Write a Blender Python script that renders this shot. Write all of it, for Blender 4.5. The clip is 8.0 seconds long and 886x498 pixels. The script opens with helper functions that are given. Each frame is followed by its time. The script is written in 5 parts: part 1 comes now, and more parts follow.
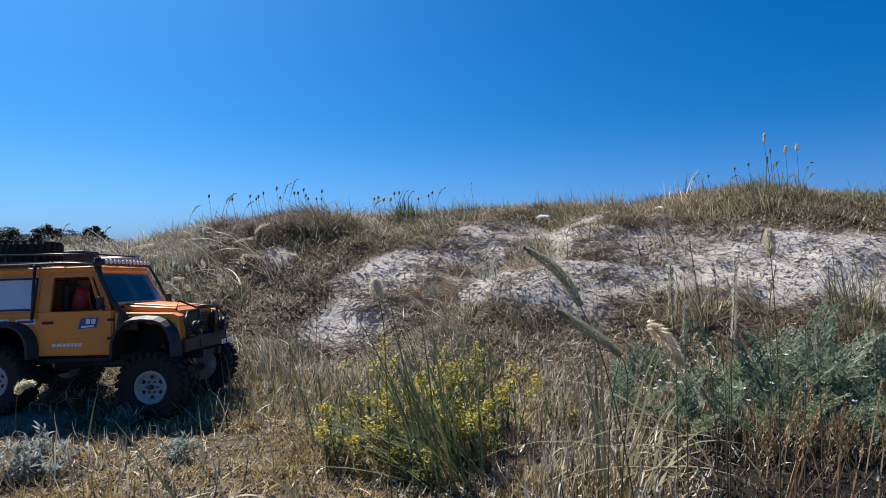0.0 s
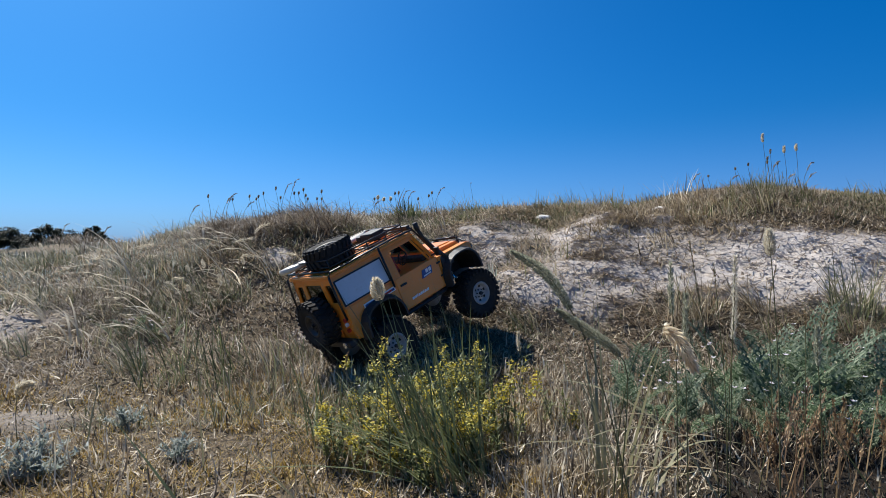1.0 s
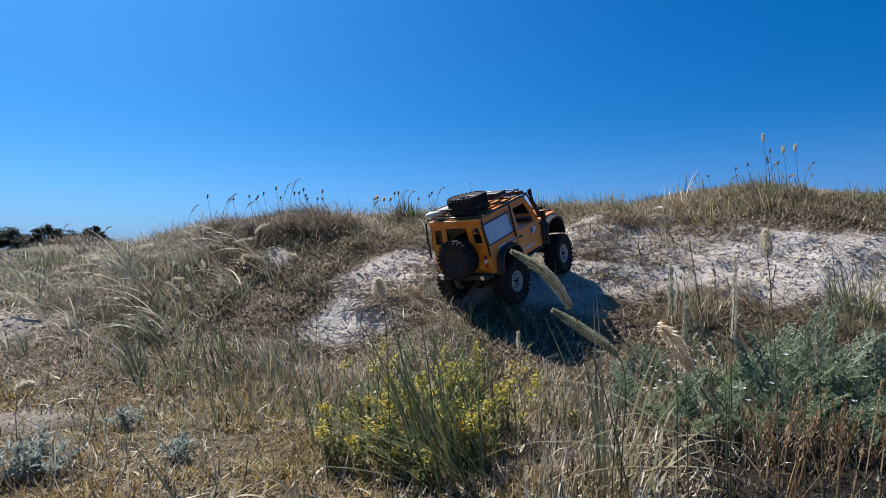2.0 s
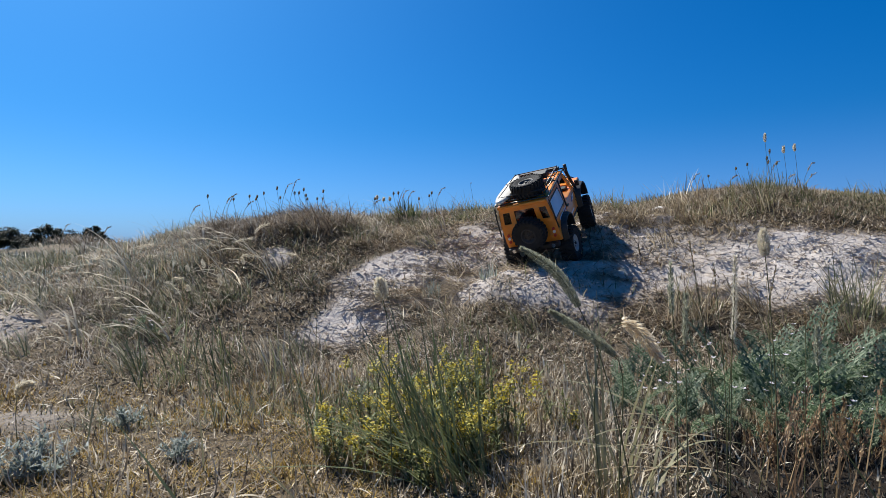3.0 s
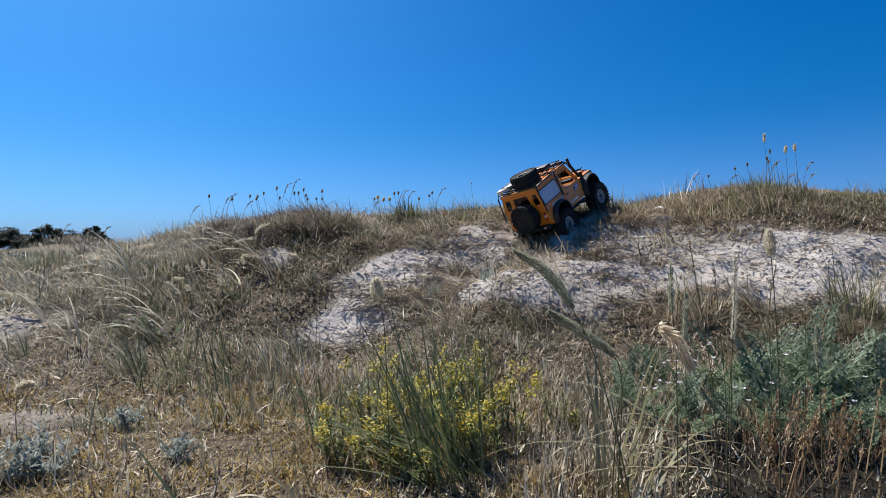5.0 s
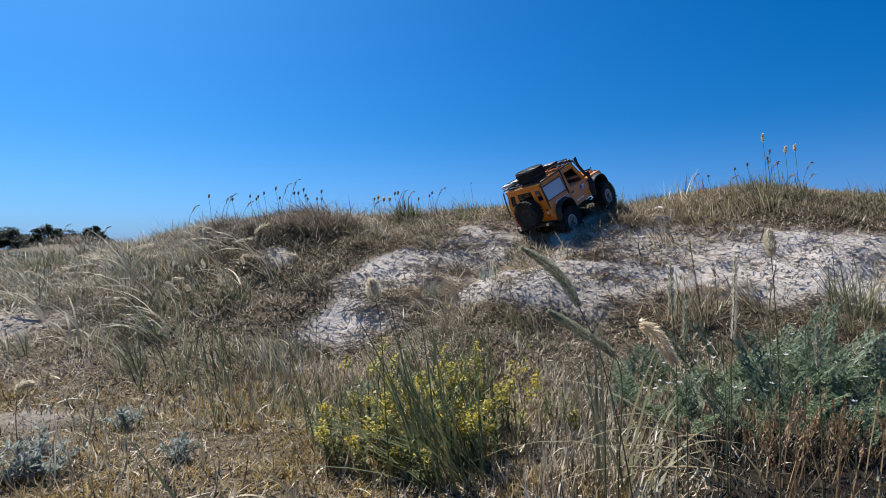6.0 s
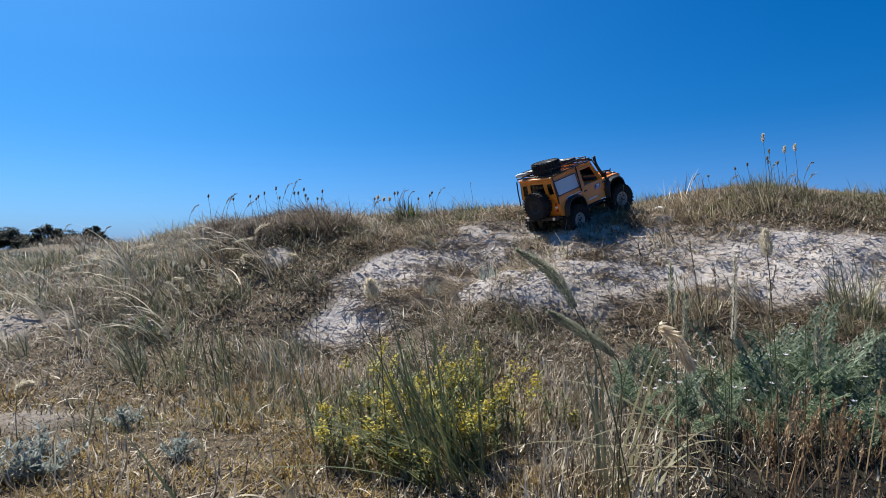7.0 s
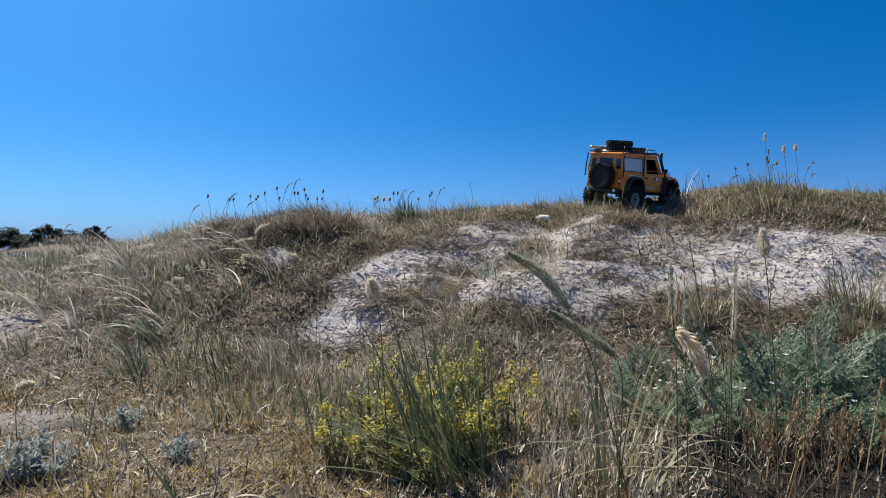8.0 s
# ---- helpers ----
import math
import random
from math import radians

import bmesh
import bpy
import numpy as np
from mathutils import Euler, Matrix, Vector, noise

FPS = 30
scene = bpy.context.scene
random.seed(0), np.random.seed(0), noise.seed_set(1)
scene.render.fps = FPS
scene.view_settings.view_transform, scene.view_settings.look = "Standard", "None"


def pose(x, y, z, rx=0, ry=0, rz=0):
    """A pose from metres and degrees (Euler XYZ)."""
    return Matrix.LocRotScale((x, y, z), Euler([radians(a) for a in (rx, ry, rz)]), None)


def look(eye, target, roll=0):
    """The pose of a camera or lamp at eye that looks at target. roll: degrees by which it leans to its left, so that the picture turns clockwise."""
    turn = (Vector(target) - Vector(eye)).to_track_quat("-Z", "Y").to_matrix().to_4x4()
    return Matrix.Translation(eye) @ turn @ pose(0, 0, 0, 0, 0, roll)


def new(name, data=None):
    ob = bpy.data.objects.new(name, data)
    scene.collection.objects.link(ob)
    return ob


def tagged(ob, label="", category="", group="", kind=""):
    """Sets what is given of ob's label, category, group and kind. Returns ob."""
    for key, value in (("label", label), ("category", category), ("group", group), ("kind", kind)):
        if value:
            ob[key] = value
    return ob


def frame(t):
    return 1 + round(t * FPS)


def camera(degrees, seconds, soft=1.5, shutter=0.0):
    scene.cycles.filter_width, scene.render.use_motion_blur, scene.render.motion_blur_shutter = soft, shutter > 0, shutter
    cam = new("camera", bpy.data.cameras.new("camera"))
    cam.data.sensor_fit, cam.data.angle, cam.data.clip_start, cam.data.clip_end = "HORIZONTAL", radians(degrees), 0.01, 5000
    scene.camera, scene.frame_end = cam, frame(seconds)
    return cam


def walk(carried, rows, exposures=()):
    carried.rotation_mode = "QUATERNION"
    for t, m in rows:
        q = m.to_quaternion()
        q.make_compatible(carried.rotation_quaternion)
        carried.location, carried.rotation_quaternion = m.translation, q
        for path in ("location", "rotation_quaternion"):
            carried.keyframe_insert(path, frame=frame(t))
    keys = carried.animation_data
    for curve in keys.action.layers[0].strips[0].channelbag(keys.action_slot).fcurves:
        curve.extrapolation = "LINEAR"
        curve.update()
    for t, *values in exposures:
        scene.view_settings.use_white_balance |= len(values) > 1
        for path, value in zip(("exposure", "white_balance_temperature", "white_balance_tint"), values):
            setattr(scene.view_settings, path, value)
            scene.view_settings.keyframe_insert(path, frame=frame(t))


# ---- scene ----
EYE = 0.27
cam = camera(73.5, 8.0, soft=0.5)
walk(cam, [(0.0, look((0, 0, EYE), (0, 5, EYE))), (8.0, look((0, 0, EYE), (0, 5, EYE)))])

# ---------------------------------------------------------------- light
SUN = Vector((-0.412, 0.458, 0.788)).normalized()
world = bpy.data.worlds.new("sky")
scene.world = world
world.use_nodes = True
wn = world.node_tree.nodes
wl = world.node_tree.links
wn.clear()
sky = wn.new("ShaderNodeTexSky")
sky.sky_type = "NISHITA"
sky.sun_disc = False
sky.sun_elevation = math.asin(SUN.z)
sky.sun_rotation = math.atan2(SUN.x, SUN.y)
sky.altitude = 0
sky.air_density = 0.85
sky.dust_density = 1.8
sky.ozone_density = 1.5
tone = wn.new("ShaderNodeHueSaturation")
tone.inputs["Saturation"].default_value = 1.12
back = wn.new("ShaderNodeBackground")
back.inputs["Strength"].default_value = 0.074
wout = wn.new("ShaderNodeOutputWorld")
tint = wn.new("ShaderNodeMix")
tint.data_type, tint.blend_type = "RGBA", "MULTIPLY"
tint.inputs[0].default_value = 1.0
tint.inputs[7].default_value = (0.385, 0.86, 1.46, 1)
wl.new(sky.outputs[0], tint.inputs[6])
wl.new(tint.outputs[2], tone.inputs["Color"])
# pale haze low over the horizon, all round
way = wn.new("ShaderNodeTexCoord")
split = wn.new("ShaderNodeSeparateXYZ")
low = wn.new("ShaderNodeMapRange")
low.interpolation_type = "SMOOTHSTEP"
low.inputs["From Min"].default_value, low.inputs["From Max"].default_value = 0.22, -0.06
haze = wn.new("ShaderNodeMix")
haze.data_type, haze.blend_type = "RGBA", "ADD"
haze.inputs[7].default_value = (1.5, 1.6, 4.2, 1)
wl.new(way.outputs["Generated"], split.inputs[0])
wl.new(split.outputs["Z"], low.inputs["Value"])
wl.new(low.outputs[0], haze.inputs[0])
wl.new(tone.outputs[0], haze.inputs[6])
wl.new(haze.outputs[2], back.inputs["Color"])
wl.new(back.outputs[0], wout.inputs["Surface"])
sun = new("sun", bpy.data.lights.new("sun", "SUN"))
sun.data.energy = 7.2
sun.data.angle = radians(0.53)
sun.data.color = (1.0, 0.955, 0.875)
sun.matrix_world = look(SUN * 50, (0, 0, 0))
scene.view_settings.exposure = 0.12


# ---------------------------------------------------------------- materials
class Nodes:
    """A node material being written."""

    def __init__(self, name):
        self.mat = bpy.data.materials.new(name)
        self.mat.use_nodes = True
        self.tree = self.mat.node_tree
        self.tree.nodes.clear()
        self.out = self.tree.nodes.new("ShaderNodeOutputMaterial")

    def add(self, kind, **sockets):
        n = self.tree.nodes.new("ShaderNode" + kind)
        for key, value in sockets.items():
            self.set(n, key, value)
        return n

    def set(self, n, key, value):
        sock = n.inputs[int(key[1:])] if key[0] == "i" and key[1:].isdigit() else n.inputs[key.replace("_", " ")]
        if isinstance(value, bpy.types.NodeSocket):
            self.tree.links.new(value, sock)
        elif isinstance(value, bpy.types.Node):
            self.tree.links.new(value.outputs[0], sock)
        elif isinstance(value, tuple) and len(value) == 3 and sock.type == "RGBA":
            sock.default_value = (*value, 1)
        else:
            sock.default_value = value

    def noise(self, scale, detail=4, rough=0.55, coords=None):
        n = self.add("TexNoise", Scale=scale, Detail=detail, Roughness=rough)
        self.tree.links.new((coords or self.coords()), n.inputs["Vector"])
        return n.outputs["Fac"]

    def coords(self):
        return self.add("TexCoord").outputs["Object"]

    def ramp(self, fac, *stops):
        n = self.add("ValToRGB", Fac=fac)
        e = n.color_ramp.elements
        while len(e) < len(stops):
            e.new(0.5)
        for el, (p, c) in zip(e, stops):
            el.position = p
            el.color = (*c, 1) if len(c) == 3 else c
        return n.outputs["Color"]

    def mix(self, fac, a, b, mode="MIX"):
        n = self.tree.nodes.new("ShaderNodeMix")
        n.data_type, n.blend_type = "RGBA", mode
        for i, v in ((0, fac), (6, a), (7, b)):
            if isinstance(v, bpy.types.NodeSocket):
                self.tree.links.new(v, n.inputs[i])
            else:
                n.inputs[i].default_value = (*v, 1) if isinstance(v, tuple) else v
        return n.outputs[2]

    def bump(self, height, strength=0.3, distance=0.002):
        return self.add("Bump", Height=height, Strength=strength, Distance=distance).outputs[0]

    def finish(self, shader):
        self.tree.links.new(shader.outputs[0], self.out.inputs["Surface"])
        return self.mat


def plant(name, stops, translucent=0.35, rough=0.6, grain=60):
    """A leaf or straw material: each blade takes its own colour from stops, and varies along its length."""
    n = Nodes(name)
    isl = n.add("NewGeometry").outputs["Random Per Island"]
    col = n.ramp(isl, *stops)
    big = n.noise(3.0, 3)
    col = n.mix(0.5, col, n.ramp(big, (0.3, (0.55, 0.52, 0.5)), (0.7, (1.25, 1.22, 1.15))), "MULTIPLY")
    fine = n.noise(grain, 3)
    col = n.mix(0.5, col, n.ramp(fine, (0.3, (0.65, 0.63, 0.6)), (0.7, (1.2, 1.2, 1.2))), "MULTIPLY")
    p = n.add("BsdfPrincipled", Base_Color=col, Roughness=rough)
    p.inputs["Specular IOR Level"].default_value = 0.35
    t = n.add("BsdfTranslucent", Color=col)
    return n.finish(n.add("MixShader", i0=translucent, i1=p, i2=t))


def paint(name, color, rough=0.35, metal=0.0, wear=0.25, scale=40, bump=0.0, spec=0.5, coat=0.0):
    """A painted, plastic, rubber or metal surface with mottling and dust at two scales."""
    n = Nodes(name)
    a, b = n.noise(scale * 0.35, 4), n.noise(scale * 4, 5)
    lo = tuple(c * (1 - wear) for c in color)
    hi = tuple(min(1, c * (1 + wear * 0.6) + 0.02 * wear) for c in color)
    col = n.mix(n.ramp(a, (0.3, (0, 0, 0)), (0.7, (1, 1, 1))), lo, hi)
    dust = 0.35 if max(color) > 0.1 else 0.10
    col = n.mix(n.ramp(b, (0.55, (0, 0, 0)), (0.85, (dust, dust, dust))), col, (0.42, 0.37, 0.3))
    p = n.add("BsdfPrincipled", Base_Color=col, Metallic=metal)
    n.set(p, "Roughness", n.ramp(b, (0.2, (rough * 0.8,) * 3), (0.8, (min(1, rough * 1.4),) * 3)))
    p.inputs["Specular IOR Level"].default_value = spec
    p.inputs["Coat Weight"].default_value = coat
    if bump:
        n.set(p, "Normal", n.bump(b, bump, 0.0008))
    return n.finish(p)


def sand_material():
    n = Nodes("dune_sand")
    c = n.coords()
    big, mid, fine = n.noise(2.2, 4, coords=c), n.noise(22, 6, 0.65, c), n.noise(420, 4, 0.7, c)
    col = n.ramp(mid, (0.25, (0.36, 0.31, 0.27)), (0.42, (0.54, 0.485, 0.44)), (0.70, (0.66, 0.60, 0.55)))
    col = n.mix(n.ramp(big, (0.35, (0, 0, 0)), (0.7, (0.5, 0.5, 0.5))), col, (0.45, 0.395, 0.335))
    col = n.mix(0.55, col, n.ramp(fine, (0.25, (0.6, 0.57, 0.55)), (0.75, (1.25, 1.25, 1.25))), "MULTIPLY")
    mask = n.add("Attribute")
    mask.attribute_name = "sand"
    soil = n.ramp(mid, (0.3, (0.035, 0.027, 0.02)), (0.55, (0.085, 0.067, 0.048)), (0.8, (0.20, 0.165, 0.125)))
    soil = n.mix(0.5, soil, n.ramp(fine, (0.25, (0.55, 0.55, 0.5)), (0.75, (1.3, 1.3, 1.25))), "MULTIPLY")
    fibre = n.add("TexVoronoi", Scale=190.0, Randomness=1.0)
    warp = n.add("VectorMath", i0=c, i1=n.add("TexNoise", Scale=30.0, Detail=3.0).outputs["Color"])
    n.tree.links.new(warp.outputs[0], fibre.inputs["Vector"])
    chaff = n.ramp(fibre.outputs["Color"], (0.45, (0, 0, 0)), (0.75, (0.8, 0.8, 0.8)))
    soil = n.mix(chaff, soil, (0.20, 0.15, 0.088))
    # mouldy soil turned near black, with the plants' shade put into its colour
    humus_shade = n.add("Attribute")
    humus_shade.attribute_name = "humus_shade"
    soil = n.mix(humus_shade.outputs["Fac"], soil, n.ramp(mid, (0.3, (0.010, 0.008, 0.006)), (0.75, (0.035, 0.026, 0.019))))
    col = n.mix(mask.outputs["Fac"], soil, col)
    p = n.add("BsdfPrincipled", Base_Color=col, Roughness=0.95)
    p.inputs["Specular IOR Level"].default_value = 0.15
    b = n.add("Bump", Height=n.noise(60, 6, 0.7, c), Strength=0.8, Distance=0.012)
    b2 = n.add("Bump", Height=fine, Strength=0.5, Distance=0.0015, Normal=b.outputs[0])
    n.set(p, "Normal", b2.outputs[0])
    return n.finish(p)


SAND = sand_material()
DRY = plant("dry_grass_blades", [(0.0, (0.09, 0.07, 0.042)), (0.35, (0.25, 0.195, 0.115)), (0.7, (0.45, 0.375, 0.25)), (1.0, (0.70, 0.62, 0.47))])
STRAW = plant("bleached_straw", [(0.0, (0.085, 0.063, 0.042)), (0.3, (0.25, 0.20, 0.135)), (0.62, (0.52, 0.445, 0.325)), (1.0, (0.86, 0.79, 0.65))], 0.15)
MIXED = plant("half_green_blades", [(0.0, (0.10, 0.125, 0.055)), (0.4, (0.21, 0.22, 0.115)), (0.75, (0.36, 0.325, 0.205)), (1.0, (0.56, 0.50, 0.36))])
OLIVE = plant("olive_short_grass", [(0.0, (0.045, 0.058, 0.028)), (0.5, (0.105, 0.125, 0.065)), (0.85, (0.20, 0.21, 0.125)), (1.0, (0.38, 0.36, 0.25))], 0.25)
GREEN = plant("green_marram_blades", [(0.0, (0.045, 0.065, 0.027)), (0.5, (0.11, 0.14, 0.06)), (1.0, (0.32, 0.34, 0.18))], 0.25)
THATCH = plant("brown_thatch", [(0.0, (0.11, 0.08, 0.055)), (0.5, (0.28, 0.22, 0.155)), (0.8, (0.46, 0.385, 0.285)), (1.0, (0.68, 0.60, 0.48))], 0.4)
MOSS = plant("golden_moss", [(0.0, (0.11, 0.07, 0.025)), (0.5, (0.42, 0.27, 0.06)), (1.0, (0.62, 0.47, 0.16))], 0.25)


# ---------------------------------------------------------------- ground
def lattice(ix, iy, seed):
    h = (ix.astype(np.int64) * 374761393 + iy.astype(np.int64) * 668265263 + seed * 974711) & 0x7FFFFFFF
    h = ((h ^ (h >> 13)) * 1274126177) & 0x7FFFFFFF
    return ((h ^ (h >> 16)) & 0xFFFFF) / 1048575.0


def fbm(x, y, scale, octaves=3, seed=0):
    """Smooth noise from -1 to 1; scale is the size of its largest forms in metres."""
    total, amp, norm = 0.0, 1.0, 0.0
    for o in range(octaves):
        u, v = x / scale * 2 ** o + 17.3 * o, y / scale * 2 ** o - 9.1 * o
        iu, iv = np.floor(u), np.floor(v)
        fu, fv = u - iu, v - iv
        fu, fv = fu * fu * (3 - 2 * fu), fv * fv * (3 - 2 * fv)
        a, b = lattice(iu, iv, seed + o), lattice(iu + 1, iv, seed + o)
        c, d = lattice(iu, iv + 1, seed + o), lattice(iu + 1, iv + 1, seed + o)
        total = total + amp * (((a + (b - a) * fu) * (1 - fv) + (c + (d - c) * fu) * fv) * 2 - 1)
        norm += amp
        amp *= 0.5
    return total / norm


def smooth(a, b, v):
    t = np.clip((v - a) / (b - a), 0, 1)
    return t * t * (3 - 2 * t)


# the crest's height along the dune, from its far left end to its right end
CREST_X = np.array([-3.0, -2.0, -1.45, -1.15, -0.9, -0.66, -0.4, 0.0, 0.27, 0.5, 0.74, 0.92, 1.09, 1.3, 1.55, 1.83, 2.6, 4.0])
CREST_Z = np.array([0.10, 0.15, 0.25, 0.325, 0.39, 0.405, 0.40, 0.415, 0.455, 0.44, 0.45, 0.50, 0.535, 0.53, 0.51, 0.48, 0.42, 0.2])


# small humps and hollows along the wheel track: x, y, radius, height
HUMPS = [(-0.45, 1.1, 0.18, -0.009), (-0.25, 1.4, 0.17, -0.046), (0.03, 1.32, 0.15, 0.036), (0.0, 1.55, 0.17, -0.016), (0.2, 1.6, 0.15, 0.066), (0.15, 1.85, 0.18, -0.05), (0.42, 1.8, 0.16, 0.012),
         (0.3, 2.1, 0.16, -0.048), (0.52, 2.05, 0.15, 0.03), (0.4, 2.32, 0.16, -0.04), (0.65, 2.28, 0.15, 0.03), (0.82, 2.42, 0.17, -0.035), (0.9, 2.65, 0.2, -0.02)]


def bump(x, y, cx, cy, r, h):
    return h * np.exp(-((x - cx) ** 2 + (y - cy) ** 2) / (r * r))


def sand_cover(x, y):
    """1 where the dune face is bare sand, 0 where plants cover it."""
    edge = fbm(x, y, 0.35, 4, 5) * 0.16
    low = 1.48 - 0.10 * np.clip(-x, 0, 1)
    top = np.interp(x, [-0.4, -0.2, 0.0, 0.3, 0.5, 0.8, 1.2, 1.8], [1.70, 1.95, 2.2, 2.33, 2.25, 2.16, 1.97, 1.82])
    d = np.minimum(np.minimum(y - low, top - y), np.minimum(x + 0.38, 1.9 - x))
    m = smooth(-0.02, 0.08, d + edge)
    m = m * (1 - 0.2 * smooth(0.2, -0.05, np.hypot((x - 0.42) / 0.9, (y - 1.62) / 0.7) - 0.06 + edge))
    m = m * (0.6 + 0.4 * smooth(-0.30, 0.02, fbm(x * 0.8, y * 1.3, 0.16, 3, 15) + 0.10 + 0.18 * smooth(0.6, 1.1, x)))
    m = m * (1 - smooth(1.80, 2.0, y) * smooth(0.12, -0.12, fbm(x, y, 0.22, 3, 19)) * 0.6)
    m = m * (1 - 0.4 * smooth(0.16, 0.06, np.abs(x - 0.62 - (y - 1.7) * 0.25)) * smooth(0.2, -0.2, fbm(x, y, 0.15, 3, 23)))
    left = 0.6 * smooth(0.20, 0.08, np.hypot((x + 1.16) / 1.5, y - 1.50) + edge * 0.6)
    track = 0.7 * smooth(0.07, 0.02, np.hypot(x + 0.53, (y - 1.88)) + edge * 0.3)
    near = 0.35 * smooth(0.12, 0.04, np.hypot(x + 0.66, (y - 0.96) * 1.4) + edge * 0.5)
    far = smooth(4, 7, y) * smooth(0.0, 0.35, fbm(x, y * 0.4, 3.0, 3, 8))
    return np.clip(np.maximum.reduce([m, left, track, near, far * 0.2]), 0, 1)


def shaded_bed(x, y):
    """1 on the mouldy soil under the feathery plants, coloured dark to hold their shade."""
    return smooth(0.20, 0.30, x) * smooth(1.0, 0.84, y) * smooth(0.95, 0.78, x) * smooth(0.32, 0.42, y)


def height(x, y):
    """The ground's height."""
    x, y = np.asarray(x, float), np.asarray(y, float)
    crest = np.interp(x, CREST_X, CREST_Z)
    for s in (-0.12, 0.12):
        crest = crest + np.interp(x + s, CREST_X, CREST_Z)
    crest = crest / 3
    face = smooth(1.0, 2.6, y)
    z = crest * face
    z = z - (crest - 0.16) * smooth(2.75, 5.0, y) * (crest > 0.16)
    for cx, cy, r, h in HUMPS:
        z = z + bump(x, y, cx, cy, r, h)
    z = z + bump(x, y, -5.6, 9.0, 0.7, 0.30) + bump(x, y, -4.6, 8.6, 0.6, 0.20) + bump(x, y, -0.62, 2.0, 0.16, 0.035) + bump(x, y, 1.15, 0.75, 0.35, 0.03)
    rough = smooth(6, 2.5, np.hypot(x, y))
    z = z + fbm(x, y, 0.5, 3, 1) * 0.018 * rough * smooth(0.6, 1.6, y) + fbm(x, y, 0.1, 3, 2) * 0.006 * rough
    out = smooth(4.5, 9, np.hypot(x, y))
    z = z * (1 - out * 0.2) + out * (0.04 + fbm(x, y, 6.0, 2, 3) * 0.13)
    return z - 0.2 * smooth(60, 3000, np.hypot(x, y))


def surface(x, y):
    """The ground's height with the crumbly crust of the bare sand."""
    x, y = np.asarray(x, float), np.asarray(y, float)
    s = sand_cover(x, y)
    fine = (np.abs(x) < 2.6) & (y < 3.2) & (y > 0.2)
    crust = fbm(x * 0.7 + y * 0.3, y * 1.2, 0.085, 3, 11)
    ledge = np.floor(fbm(x, y * 1.4, 0.12, 2, 14) * 3.0) / 3.0
    return height(x, y) + np.where(fine, s * ((1 - np.abs(crust) * 2.2) * 0.008 + np.abs(fbm(x, y, 0.16, 2, 13)) * 0.012 + ledge * 0.004 + fbm(x, y, 0.035, 3, 12) * 0.0045), 0)


def spread(lo, hi, step, reach):
    core = list(np.arange(lo, hi + step / 2, step))
    up, down, d = [], [], step
    while d < reach:
        d *= 1.22
        up.append((up[-1] if up else core[-1]) + d)
        down.append((down[-1] if down else core[0]) - d)
    return np.array(down[::-1] + core + up)


def mesh_from(name, verts, faces, materials, smooth_shade=True):
    """A mesh from arrays: verts (n, 3) and faces (m, 3 or 4)."""
    me = bpy.data.meshes.new(name)
    k = faces.shape[1]
    me.vertices.add(len(verts))
    me.vertices.foreach_set("co", np.ascontiguousarray(verts, np.float32).ravel())
    me.loops.add(faces.size)
    me.loops.foreach_set("vertex_index", np.ascontiguousarray(faces, np.int32).ravel())
    me.polygons.add(len(faces))
    me.polygons.foreach_set("loop_start", np.arange(0, faces.size, k, dtype=np.int32))
    me.polygons.foreach_set("use_smooth", np.full(len(faces), smooth_shade))
    for m in materials:
        me.materials.append(m)
    me.update(calc_edges=True)
    return me


def build_ground():
    xs, ys = spread(-2.3, 2.2, 0.011, 700), spread(0.35, 2.9, 0.011, 700)
    gx, gy = np.meshgrid(xs, ys)
    s = sand_cover(gx, gy)
    gz = surface(gx, gy)
    nx, ny = len(xs), len(ys)
    i = np.arange(nx * ny).reshape(ny, nx)
    faces = np.stack([i[:-1, :-1], i[:-1, 1:], i[1:, 1:], i[1:, :-1]], -1).reshape(-1, 4)
    me = mesh_from("ground", np.stack([gx, gy, gz], -1).reshape(-1, 3), faces, [SAND])
    at = me.attributes.new("sand", "FLOAT", "POINT")
    at.data.foreach_set("value", s.ravel().astype(np.float32))
    # mask of the soil that carries painted plant shade, with a ragged edge
    at = me.attributes.new("humus_shade", "FLOAT", "POINT")
    at.data.foreach_set("value", shaded_bed(gx + 0.06 * fbm(gx, gy, 0.1, 3, 29), gy).ravel().astype(np.float32))
    return tagged(new("ground", me), "pale dune sand and brown soil under dry coastal grass", "ground", kind="structure")


ground = build_ground()

# ---------------------------------------------------------------- grass cover
rng = np.random.default_rng(7)
WIND = np.array([-0.75, -0.25])


